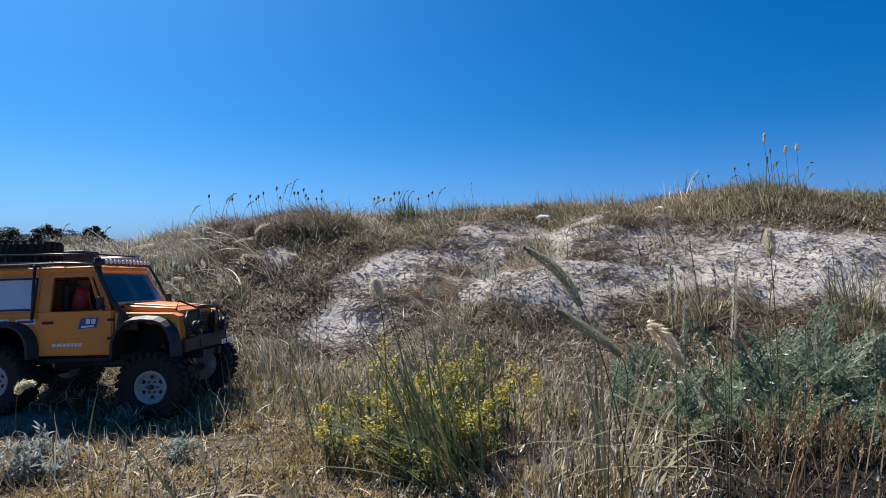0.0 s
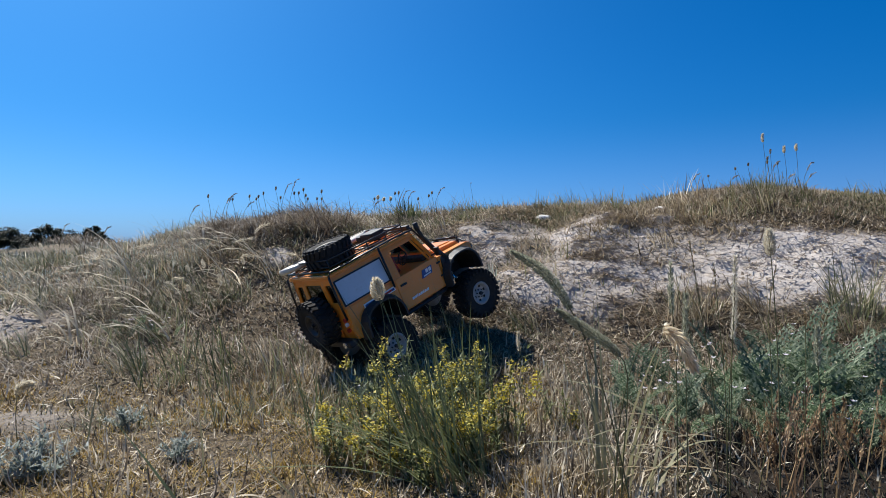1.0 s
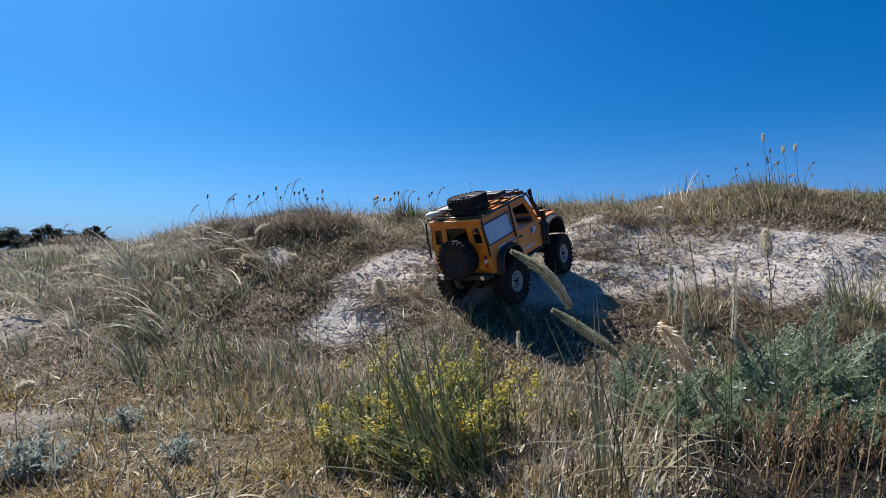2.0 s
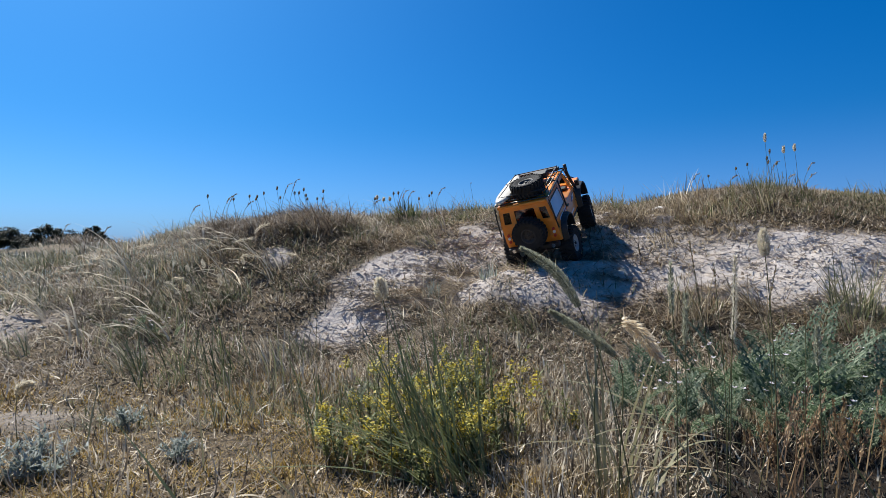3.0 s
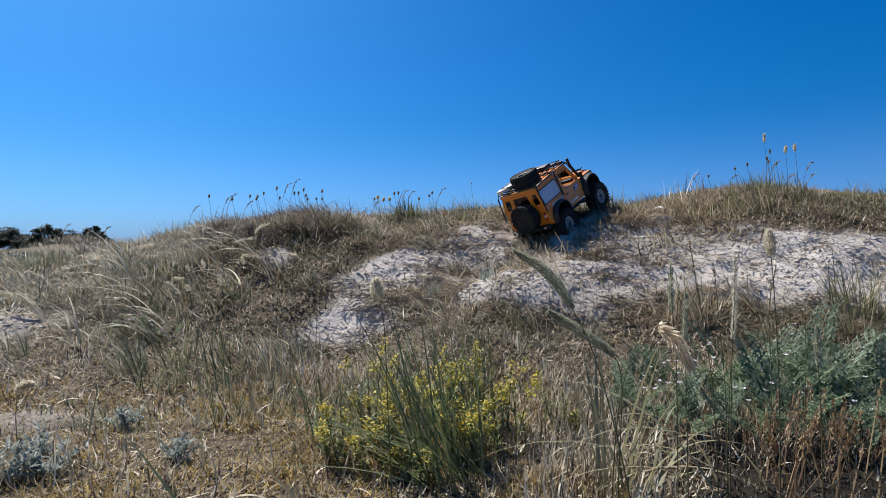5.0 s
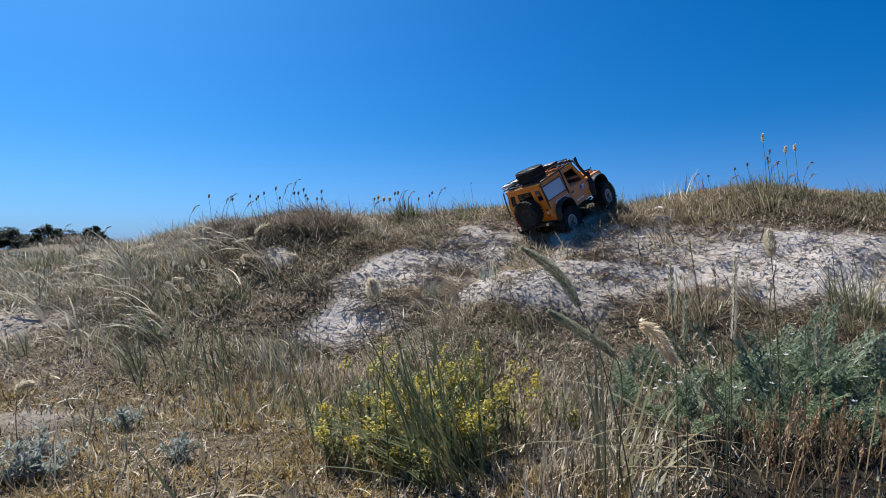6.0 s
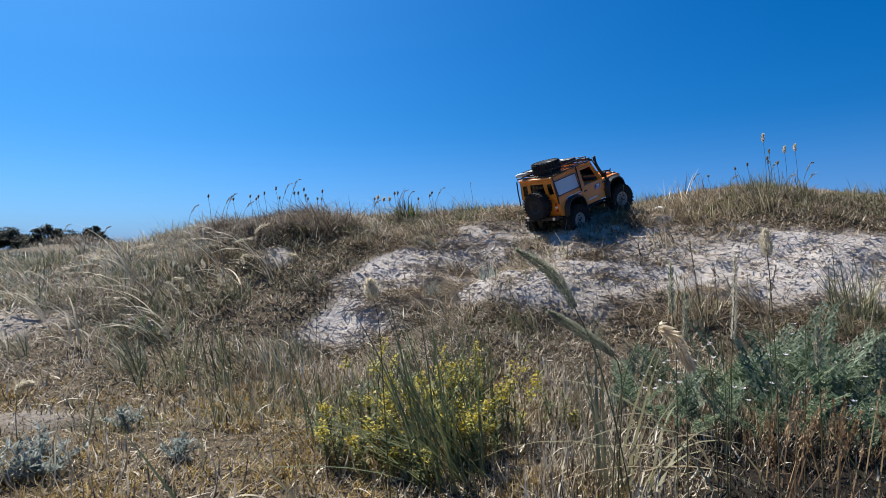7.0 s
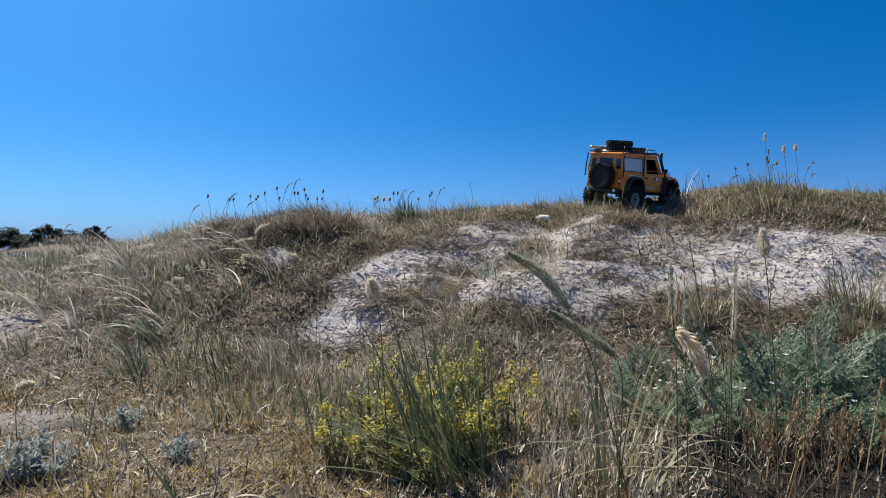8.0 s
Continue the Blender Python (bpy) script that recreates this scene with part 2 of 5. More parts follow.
def blades(roots, length, width, lean, curl, heading, segments=3):
    """Tapered, bent blades. lean: how far from upright each one starts, curl: how much further it bends, in radians."""
    n = len(roots)
    head = np.stack([np.cos(heading), np.sin(heading), np.zeros(n)], 1)
    side = np.stack([-np.sin(heading), np.cos(heading), np.zeros(n)], 1)
    twist = rng.uniform(-0.6, 0.6, n)
    p = roots.copy()
    rows = []
    for k in range(segments + 1):
        f = k / segments
        w = width * (1 - f ** 2) * 0.5 + 0.00012
        sd = side * np.cos(twist * f)[:, None] + np.array([0, 0, 1]) * np.sin(twist * f)[:, None]
        rows.append(p - sd * w[:, None])
        rows.append(p + sd * w[:, None])
        a = lean + curl * (f + 0.5 / segments)
        p = p + (head * np.sin(a)[:, None] + np.array([0, 0, 1]) * np.cos(a)[:, None]) * (length / segments)[:, None]
    v = np.stack(rows, 1)
    m = 2 * (segments + 1)
    quad = np.array([[2 * k, 2 * k + 1, 2 * k + 3, 2 * k + 2] for k in range(segments)])
    f = (np.arange(n)[:, None, None] * m + quad[None]).reshape(-1, 4)
    return v.reshape(-1, 3), f


def scatter(n, box, keep):
    """About n places in box = (x0, x1, y0, y1), kept with the chance keep(x, y); nearer places are denser."""
    x = rng.uniform(box[0], box[1], n)
    y = rng.uniform(box[2], box[3], n)
    near = np.abs(x) < 0.85 * y + 0.25
    k = near & (rng.uniform(0, 1, n) < keep(x, y))
    return x[k], y[k]


def around(n):
    """Places all round the seen ground, thinning out with distance."""
    r, a = 0.6 + 8.0 * rng.uniform(0, 1, n) ** 1.3, rng.uniform(0, 2 * math.pi, n)
    x, y = r * np.cos(a), 1.0 + r * np.sin(a)
    k = ~((np.abs(x) < 0.85 * y + 0.2) & (y > 0.4)) & (np.hypot(x, y) > 0.35)
    return x[k], y[k]


def on_ground(x, y, sink=0.003):
    return np.stack([x, y, surface(x, y) - sink], 1)


def veg(x, y):
    return (1 - sand_cover(x, y)) ** 1.5


def patchy(x, y, scale, seed, lo=-0.2, hi=0.3):
    return smooth(lo, hi, fbm(x, y, scale, 3, seed))


def cover(name, label, category, mat, n, box, keep, length, width, lean, curl, wind=0.5, segments=3, sink=0.003):
    x, y = scatter(n, box, keep)
    k = len(x)
    h = rng.uniform(0, 2 * math.pi, k)
    blown = math.atan2(WIND[1], WIND[0]) + rng.normal(0, 0.5, k)
    h = np.where(rng.uniform(0, 1, k) < wind, blown, h)
    ln = rng.uniform(*length, k) * rng.uniform(0.6, 1.0, k) * (0.55 + 0.75 * patchy(x, y, 0.16, 17, -0.25, 0.35))
    v, f = blades(on_ground(x, y, sink), ln, rng.uniform(*width, k) * np.clip(y / 1.4, 0.6, 1.2), rng.uniform(*lean, k), rng.uniform(*curl, k), h, segments)
    return tagged(new(name, mesh_from(name, v, f, [mat])), label, category, kind="stuff")


cover("thatch", "short brown thatch of dead grass over the soil", "dry grass", THATCH, 215000, (-2.2, 2.2, 0.5, 2.8),
      lambda x, y: np.clip(veg(x, y) * np.clip(1.9 / y, 0.5, 1.4) * (1 - 0.92 * shaded_bed(x, y)) * (1 - 0.65 * smooth(1.3, 1.0, y) * smooth(0.1, 0.0, x)) * (1 - 0.35 * smooth(-0.5, -0.8, x)), 0, 1), (0.012, 0.048), (0.0018, 0.0042), (0.9, 1.6), (-1.4, 1.8), 0.2, 2, 0.0)
cover("straw_litter", "bleached straw and dead stalks lying on the ground", "dry grass", STRAW, 90000, (-2.2, 2.2, 1.1, 3.0),
      lambda x, y: np.clip((0.08 + 0.72 * veg(x, y)) * np.clip(1.7 / y, 0.3, 1.2) * (0.25 + 0.75 * patchy(x, y, 0.2, 25, -0.2, 0.3)) * (1 - 0.5 * smooth(-0.5, -0.8, x)), 0, 1), (0.02, 0.07), (0.0020, 0.0044), (0.95, 1.6), (-1.2, 1.6), 0.2)
cover("short_straw", "short curled bleached straw on the ground", "dry grass", STRAW, 80000, (-0.95, 1.0, 0.45, 1.3),
      lambda x, y: np.clip(0.30 + 0.70 * patchy(x, y, 0.16, 26, -0.2, 0.3), 0, 1) * smooth(1.3, 1.1, y) * (1 - 0.72 * shaded_bed(x, y)) * (0.14 + 0.86 * smooth(-0.2, 0.05, x)), (0.016, 0.055), (0.0022, 0.0048), (0.8, 1.6), (-2.0, 2.4), 0.15, 4)
cover("dry_grass", "short dry tan grass covering the dune", "dry grass", DRY, 160000, (-2.2, 2.2, 0.5, 3.0),
      lambda x, y: veg(x, y) * patchy(x, y, 0.35, 21, -0.3, 0.4) * patchy(x, y, 0.07, 22, -0.1, 0.4) * (0.15 + 0.85 * smooth(0.9, 1.3, y)) * (1 - 0.9 * shaded_bed(x, y)), (0.02, 0.075), (0.0012, 0.0030), (0.3, 1.4), (0.1, 1.6), 0.45)
cover("olive_grass", "short olive grass in patches on the dune", "grass", OLIVE, 200000, (-2.2, 2.2, 0.9, 3.0),
      lambda x, y: veg(x, y) * patchy(x, y, 0.42, 35, -0.2, 0.3) * patchy(x, y, 0.08, 36, -0.15, 0.35), (0.015, 0.065), (0.0012, 0.0030), (0.1, 1.2), (0.1, 1.3), 0.45)
cover("green_grass", "thin half-green grass among the dry stalks", "grass", MIXED, 90000, (-2.2, 2.2, 0.5, 3.0),
      lambda x, y: veg(x, y) * patchy(x, y, 0.5, 31, -0.15, 0.35) * patchy(x, y, 0.09, 32, -0.1, 0.4) * (0.2 + 0.8 * smooth(0.8, 1.2, y)) * (1 - 0.85 * shaded_bed(x, y)), (0.03, 0.10), (0.0012, 0.0028), (0.05, 0.9), (0.1, 1.0), 0.5)
cover("crest_grass", "tall dry grass standing along the dune crest", "grass", MIXED, 30000, (-2.2, 2.4, 2.1, 3.0),
      lambda x, y: 0.33 * veg(x, y) * patchy(x, y, 0.25, 41, -0.1, 0.4) * patchy(x, y, 0.06, 42, -0.1, 0.3), (0.02, 0.11), (0.0010, 0.0026), (0.0, 0.5), (0.0, 0.8), 0.6)
cover("bent_grass", "long pale grass bent over by the wind", "grass", STRAW, 9000, (-2.0, 0.1, 1.45, 2.7),
      lambda x, y: 0.4 * (1 - 0.75 * smooth(-1.0, -1.25, x)) * veg(x, y) * patchy(x, y, 0.3, 51, -0.1, 0.4), (0.07, 0.16), (0.0014, 0.0034), (0.3, 0.9), (0.6, 1.6), 0.85, 5)
cover("ground_moss", "low golden moss between the grass", "moss", MOSS, 145000, (-0.85, 0.2, 0.5, 1.35),
      lambda x, y: smooth(1.35, 1.0, y) * (0.18 + 0.82 * patchy(x, y, 0.18, 61, -0.40, 0.10)) * (0.3 + 0.7 * patchy(x, y, 0.04, 62, -0.45, 0.10)), (0.010, 0.024), (0.0018, 0.0036), (0.2, 1.5), (0.0, 1.2), 0.1, 2)
cover("near_litter", "short curled dead grass covering the soil", "dry grass", DRY, 60000, (-0.75, 0.85, 0.45, 1.2),
      lambda x, y: np.clip(0.25 + 0.75 * patchy(x, y, 0.2, 71, -0.3, 0.3), 0, 1) * (1 - 0.94 * shaded_bed(x, y)) * (0.3 + 0.7 * smooth(-0.25, 0.0, x)), (0.010, 0.038), (0.0014, 0.0032), (0.7, 1.6), (-1.6, 2.0), 0.15, 2)


def surroundings():
    x, y = around(60000)
    k = len(x)
    ln = rng.uniform(0.03, 0.11, k)
    v, f = blades(on_ground(x, y), ln, rng.uniform(0.003, 0.007, k), rng.uniform(0.2, 1.5, k), rng.uniform(0.0, 1.2, k), rng.uniform(0, 6.28, k), 2)
    return tagged(new("surrounding_grass", mesh_from("surrounding_grass", v, f, [DRY])), "dry grass covering the dunes all round", "dry grass", kind="stuff")


surroundings()


STEER_T = [0.0, 0.2, 0.4, 0.6, 0.9, 1.6, 2.8, 4.5, 5.8, 6.5, 7.2, 7.6, 8.0]
STEER_A = [0, 5, 22, 18, 0, 0, 12, -8, 12, -12, -8, 14, 0]
TRUCK_PATH = [
    (0.0, -0.5909, 1.0446, -0.0058, -2.9, -1.8, -3.0),
    (0.1, -0.5448, 1.0840, -0.0057, -3.3, -1.5, 0.9),
    (0.2, -0.4590, 1.0608, -0.0093, -6.5, -1.4, 5.9),
    (0.3, -0.3852, 1.0583, -0.0028, -8.6, 0.4, 11.0),
    (0.4, -0.3127, 1.0867, -0.0026, -5.7, -1.9, 16.0),
    (0.6, -0.2051, 1.1499, 0.0226, -3.3, -11.1, 38.8),
    (0.8, -0.1190, 1.2996, 0.0447, -0.7, -18.9, 36.8),
    (1.0, -0.0568, 1.3571, 0.0681, -4.5, -23.3, 42.7),
    (1.2, 0.0056, 1.4297, 0.0829, -8.0, -20.5, 43.5),
    (1.4, 0.0484, 1.4999, 0.1160, -0.2, -21.5, 43.8),
    (1.6, 0.0990, 1.5187, 0.1290, 0.6, -18.9, 47.1),
    (2.0, 0.1900, 1.6500, 0.1700, -1.5, -18.5, 52.0),
    (2.4, 0.2800, 1.8000, 0.2250, -4.5, -21.5, 59.0),
    (2.8, 0.3600, 1.9390, 0.2689, -7.9, -28.5, 64.2),
    (3.5, 0.3935, 2.0455, 0.3044, -13.8, -25.6, 69.1),
    (4.5, 0.4500, 2.2078, 0.3320, -11.3, -27.8, 54.2),
    (5.8, 0.4910, 2.2509, 0.3460, -8.2, -25.2, 45.7),
    (6.5, 0.5050, 2.2486, 0.3420, -4.8, -23.6, 41.1),
    (7.2, 0.5535, 2.2519, 0.3643, 3.6, -15.9, 34.3),
    (7.6, 0.6460, 2.3524, 0.3991, 7.5, -5.1, 26.5),
    (8.0, 0.7740, 2.4534, 0.4120, 8.4, -1.9, 37.2),
]


# ---------------------------------------------------------------- mesh helpers
def part(name, bm, material, parent, label="", soft=False):
    """One bmesh as one mesh object under a thing or a part."""
    bmesh.ops.recalc_face_normals(bm, faces=bm.faces)
    me = bpy.data.meshes.new(name)
    if soft:
        for f in bm.faces:
            f.smooth = True
    bm.to_mesh(me)
    bm.free()
    me.materials.append(material)
    ob = new(name, me)
    ob.parent = parent
    return tagged(ob, label)


def box(bm, x0, x1, y0, y1, z0, z1, bevel=0.0):
    m = Matrix.Translation(((x0 + x1) / 2, (y0 + y1) / 2, (z0 + z1) / 2)) @ Matrix.Diagonal((x1 - x0, y1 - y0, z1 - z0, 1))
    vs = bmesh.ops.create_cube(bm, size=1, matrix=m)["verts"]
    if bevel:
        es = list({e for v in vs for e in v.link_edges})
        bmesh.ops.bevel(bm, geom=es, offset=bevel, segments=2, profile=0.5, affect="EDGES")
    return bm


def prism(bm, outline, y0, y1, bevel=0.0):
    """The (x, z) outline pushed out from y0 to y1."""
    a = [bm.verts.new((x, y0, z)) for x, z in outline]
    c = [bm.verts.new((x, y1, z)) for x, z in outline]
    k = len(a)
    fs = [bm.faces.new(a), bm.faces.new(c[::-1])] + [bm.faces.new((a[i], c[i], c[(i + 1) % k], a[(i + 1) % k])) for i in range(k)]
    bmesh.ops.recalc_face_normals(bm, faces=fs)
    if bevel:
        es = [e for f in fs[:2] for e in f.edges]
        bmesh.ops.bevel(bm, geom=list(set(es)), offset=bevel, segments=2, profile=0.5, affect="EDGES")
    return bm


def tube(bm, points, radius, sides=8, taper=1.0):
    """A round bar along points; its radius ends at radius * taper."""
    pts = [Vector(p) for p in points]
    rings = []
    for i, p in enumerate(pts):
        d = (pts[min(i + 1, len(pts) - 1)] - pts[max(i - 1, 0)]).normalized()
        u = d.cross(Vector((0, 0, 1)) if abs(d.z) < 0.9 else Vector((1, 0, 0))).normalized()
        w = d.cross(u)
        r = radius * (1 + (taper - 1) * i / (len(pts) - 1))
        rings.append([bm.verts.new(p + (u * math.cos(a) + w * math.sin(a)) * r) for a in [2 * math.pi * s / sides for s in range(sides)]])
    for a, c in zip(rings, rings[1:]):
        for s in range(sides):
            bm.faces.new((a[s], a[(s + 1) % sides], c[(s + 1) % sides], c[s]))
    bm.faces.new(rings[0][::-1])
    bm.faces.new(rings[-1])
    return bm


def lathe(bm, profile, segments=32):
    """A closed (radius, y) profile turned round the y axis."""
    rings = [[bm.verts.new((r * math.sin(a), y, r * math.cos(a))) for r, y in profile] for a in [2 * math.pi * s / segments for s in range(segments)]]
    k = len(profile)
    for s in range(segments):
        a, c = rings[s], rings[(s + 1) % segments]
        for i in range(k - 1):
            bm.faces.new((a[i], c[i], c[i + 1], a[i + 1]))
    return bm


def disc(bm, centre, radius, depth, axis="Y", segments=12):
    turn = {"Y": Matrix.Rotation(math.pi / 2, 4, "X"), "X": Matrix.Rotation(math.pi / 2, 4, "Y"), "Z": Matrix.Identity(4)}[axis]
    bmesh.ops.create_cone(bm, cap_ends=True, segments=segments, radius1=radius, radius2=radius, depth=depth, matrix=Matrix.Translation(centre) @ turn)
    return bm


def holed(bm, u0, u1, v0, v1, holes, place, thick):
    """A sheet u0..u1 by v0..v1 with rectangular holes; place(u, v, w) gives each corner, w from 0 to thick."""
    us = sorted({u0, u1, *[h[0] for h in holes], *[h[1] for h in holes]})
    vs = sorted({v0, v1, *[h[2] for h in holes], *[h[3] for h in holes]})
    for a, c in zip(us, us[1:]):
        for e, g in zip(vs, vs[1:]):
            mu, mv = (a + c) / 2, (e + g) / 2
            if any(h[0] < mu < h[1] and h[2] < mv < h[3] for h in holes):
                continue
            q = [bm.verts.new(place(u, v, w)) for w in (0, thick) for u, v in ((a, e), (c, e), (c, g), (a, g))]
            for i in ((0, 1, 2, 3), (7, 6, 5, 4), (0, 4, 5, 1), (1, 5, 6, 2), (2, 6, 7, 3), (3, 7, 4, 0)):
                bm.faces.new([q[j] for j in i])
    bmesh.ops.remove_doubles(bm, verts=bm.verts, dist=0.00005)
    return bm


# ---------------------------------------------------------------- truck
ORANGE = paint("orange_body_paint", (0.85, 0.265, 0.022), 0.34, wear=0.08, coat=0.3)
BLACK = paint("black_plastic", (0.017, 0.017, 0.018), 0.5, wear=0.3)
TUBE = paint("black_steel_tube", (0.012, 0.012, 0.013), 0.3, wear=0.2)
RUBBER = paint("dusty_rubber", (0.022, 0.021, 0.020), 0.85, wear=0.3, bump=0.3, spec=0.25)
RIM = paint("grey_rim_paint", (0.36, 0.35, 0.33), 0.45, wear=0.3)
DARK = paint("dark_hole", (0.008, 0.008, 0.008), 0.8, wear=0.1)
SHEET = paint("white_window_sheet", (0.60, 0.64, 0.68), 0.2, wear=0.06)
CREAM = paint("cream_board_gloss", (0.74, 0.68, 0.56), 0.3, wear=0.1, coat=0.4)
SILVER = paint("bright_metal", (0.62, 0.62, 0.62), 0.25, metal=0.9, wear=0.2)
WHITE = paint("white_print", (0.82, 0.82, 0.82), 0.45, wear=0.08)
BLUE = paint("blue_print", (0.03, 0.085, 0.27), 0.45, wear=0.1)
RED = paint("red_plastic", (0.50, 0.035, 0.02), 0.5, wear=0.15)
STRAP = paint("brown_strap", (0.28, 0.10, 0.03), 0.7, wear=0.2)


def glass(name, tint, rough=0.03):
    n = Nodes(name)
    a = n.add("BsdfGlossy", Color=(0.9, 0.9, 0.9), Roughness=rough)
    t = n.add("BsdfTransparent", Color=tint)
    f = n.add("Fresnel", IOR=1.5)
    return n.finish(n.add("MixShader", i0=f.outputs[0], i1=t, i2=a))


PANE = glass("clear_pane", (0.75, 0.8, 0.82))
SMOKE = glass("smoked_pane", (0.25, 0.27, 0.29))

truck = tagged(new("toy_truck"), "orange radio-controlled off-road truck climbing the dune", "toy truck")
AXLE_R, AXLE_F, TYRE = -0.125, 0.136, 0.056
ARCH_R, ARCH_F = -0.118, 0.120
SILL, GUTTER = 0.170, 0.234


def lean_in(y, z):
    """The cabin's sides lean inwards above the sill."""
    return y - math.copysign(max(0.0, z - SILL) * 0.16, y)


def arch(cx, r, z0, steps=10, top=0.0):
    """Points of a squarish wheel arch from rear to front."""
    out = []
    for i in range(steps + 1):
        a = math.pi * (1 - i / steps)
        c, s = math.cos(a), math.sin(a)
        out.append((cx + r * math.copysign(abs(c) ** 0.75, c), z0 + (r + top) * abs(s) ** 0.75))
    return out


def build_truck():
    # tub with the rear wheel arches cut out
    b = bmesh.new()
    out = [(-0.186, 0.103)] + arch(ARCH_R, 0.047, 0.098, 10, 0.005) + [(0.064, 0.098), (0.064, SILL), (-0.188, SILL), (-0.190, 0.125)]
    prism(b, out, -0.086, 0.086, 0.002)
    part("tub", b, ORANGE, truck)
    # wings, bonnet, nose
    for s in (-1, 1):
        b = bmesh.new()
        wing = [(0.0655, 0.100)] + arch(ARCH_F, 0.048, 0.098, 10, 0.008) + [(0.174, 0.110), (0.173, 0.158), (0.162, 0.163), (0.0655, 0.166)]
        prism(b, wing, s * 0.085, s * 0.062, 0.002)
        part("wing", b, ORANGE, truck)
        for cx, r in ((ARCH_F, 0.045), (ARCH_R, 0.043)):
            b = bmesh.new()
            outer, inner = arch(cx, r + 0.0025, 0.0985, 10, 0.006), arch(cx, r + 0.0005, 0.0975, 10, 0.006)
            prism(b, outer + inner[::-1], s * 0.0845, s * 0.028)
            box(b, cx - r, cx + r, s * 0.030 - 0.001, s * 0.030 + 0.001, 0.096, 0.138)
            part("wheel_well", b, DARK, truck, "black inner wheel well")
    b = bmesh.new()
    prism(b, [(0.0655, 0.150), (0.186, 0.140), (0.188, 0.166), (0.178, 0.171), (0.0655, 0.177)], -0.061, 0.061, 0.003)
    prism(b, [(0.066, 0.172), (0.176, 0.168), (0.172, 0.1735), (0.066, 0.1805)], -0.046, 0.046, 0.002)
    part("bonnet", b, ORANGE, truck)
    b = bmesh.new()
    box(b, 0.183, 0.1905, -0.040, 0.040, 0.122, 0.160, 0.001)
    grille = part("grille", b, BLACK, truck, "black plastic grille")
    for i in range(6):
        b = bmesh.new()
        box(b, 0.190, 0.1925, -0.036, 0.036, 0.126 + i * 0.0055, 0.1285 + i * 0.0055)
        part("grille_slat", b, TUBE, grille)
    for s in (-1, 1):
        b = bmesh.new()
        disc(b, (0.1935, s * 0.057, 0.146), 0.0125, 0.004, "X", 20)
        part("headlight", b, PANE, truck, "round clear headlight")
        b = bmesh.new()
        disc(b, (0.1925, s * 0.057, 0.146), 0.0145, 0.004, "X", 20)
        part("headlight_ring", b, BLACK, truck)
        b = bmesh.new()
        disc(b, (0.193, s * 0.076, 0.150), 0.005, 0.004, "X", 12)
        part("indicator", b, RED, truck, "small amber-red indicator lamp")
    # cabin side panels behind the doors
    for s in (-1, 1):
        b = bmesh.new()
        holed(b, -0.191, -0.064, SILL, GUTTER, [(-0.1865, -0.0705, 0.1755, 0.2245)], lambda u, v, w: (u, lean_in(s * (0.086 - w), v), v), 0.004)
        part("side_panel", b, ORANGE, truck)
        b = bmesh.new()
        holed(b, -0.1885, -0.0685, 0.173, 0.2265, [(-0.1855, -0.0715, 0.176, 0.2235)], lambda u, v, w: (u, lean_in(s * (0.0875 - w), v), v), 0.003)
        f = part("window_frame", b, BLACK, truck, "black rubber window frame")
        b = bmesh.new()
        holed(b, -0.1855, -0.0715, 0.176, 0.2235, [], lambda u, v, w: (u, lean_in(s * (0.0870 - w), v), v), 0.002)
        part("window_sheet", b, SHEET, f, "pale sheet covering the side window")
        # door: lower skin and upper frame
        b = bmesh.new()
        prism(b, [(-0.060, 0.101), (0.061, 0.101), (0.062, SILL), (-0.061, SILL)], s * 0.0875, s * 0.0850, 0.0008)
        door = part("door", b, ORANGE, truck)
        b = bmesh.new()
        holed(b, -0.063, -0.043, SILL, GUTTER, [], lambda u, v, w: (u, lean_in(s * (0.0865 - w), v), v), 0.005)
        holed(b, -0.043, 0.026, 0.226, GUTTER, [], lambda u, v, w: (u, lean_in(s * (0.0865 - w), v), v), 0.005)
        tube(b, [(0.056, lean_in(s * 0.0845, SILL), SILL), (0.027, lean_in(s * 0.0845, 0.232), 0.232)], 0.0045, 6)
        tube(b, [(0.044, lean_in(s * 0.0850, SILL), SILL), (0.019, lean_in(s * 0.0850, 0.228), 0.228)], 0.0025, 6)
        part("door_frame", b, ORANGE, door)
        b = bmesh.new()
        box(b, -0.053, -0.036, s * 0.0885 - 0.0015, s * 0.0885 + 0.0015, 0.1500, 0.1545, 0.0007)
        part("door_handle", b, BLACK, door, "black door handle")
        for z in (0.125, 0.155):
            b = bmesh.new()
            box(b, 0.056, 0.0665, s * 0.0885 - 0.0012, s * 0.0885 + 0.0012, z - 0.002, z + 0.002, 0.0005)
            part("hinge", b, BLACK, door)
        # mirror on its arm
        b = bmesh.new()
        tube(b, [(0.052, s * 0.086, 0.176), (0.056, s * 0.102, 0.180)], 0.0018, 6)
        box(b, 0.053, 0.059, s * 0.106 - 0.007, s * 0.106 + 0.007, 0.173, 0.193, 0.002)
        part("mirror", b, BLACK, truck, "black door mirror")
        # stickers
        y = s * 0.0882
        b = bmesh.new()
        prism(b, [(0.006, 0.141), (0.037, 0.143), (0.041, 0.159), (0.012, 0.158)], y - 0.0004, y + 0.0004)
        st = part("door_sticker", b, BLUE, door, "dark blue sticker with white bars")
        b = bmesh.new()
        prism(b, [(0.020, 0.149), (0.027, 0.149), (0.028, 0.157), (0.021, 0.157)], y - 0.0008, y + 0.0008)
        prism(b, [(0.029, 0.149), (0.036, 0.1495), (0.037, 0.1575), (0.030, 0.157)], y - 0.0008, y + 0.0008)
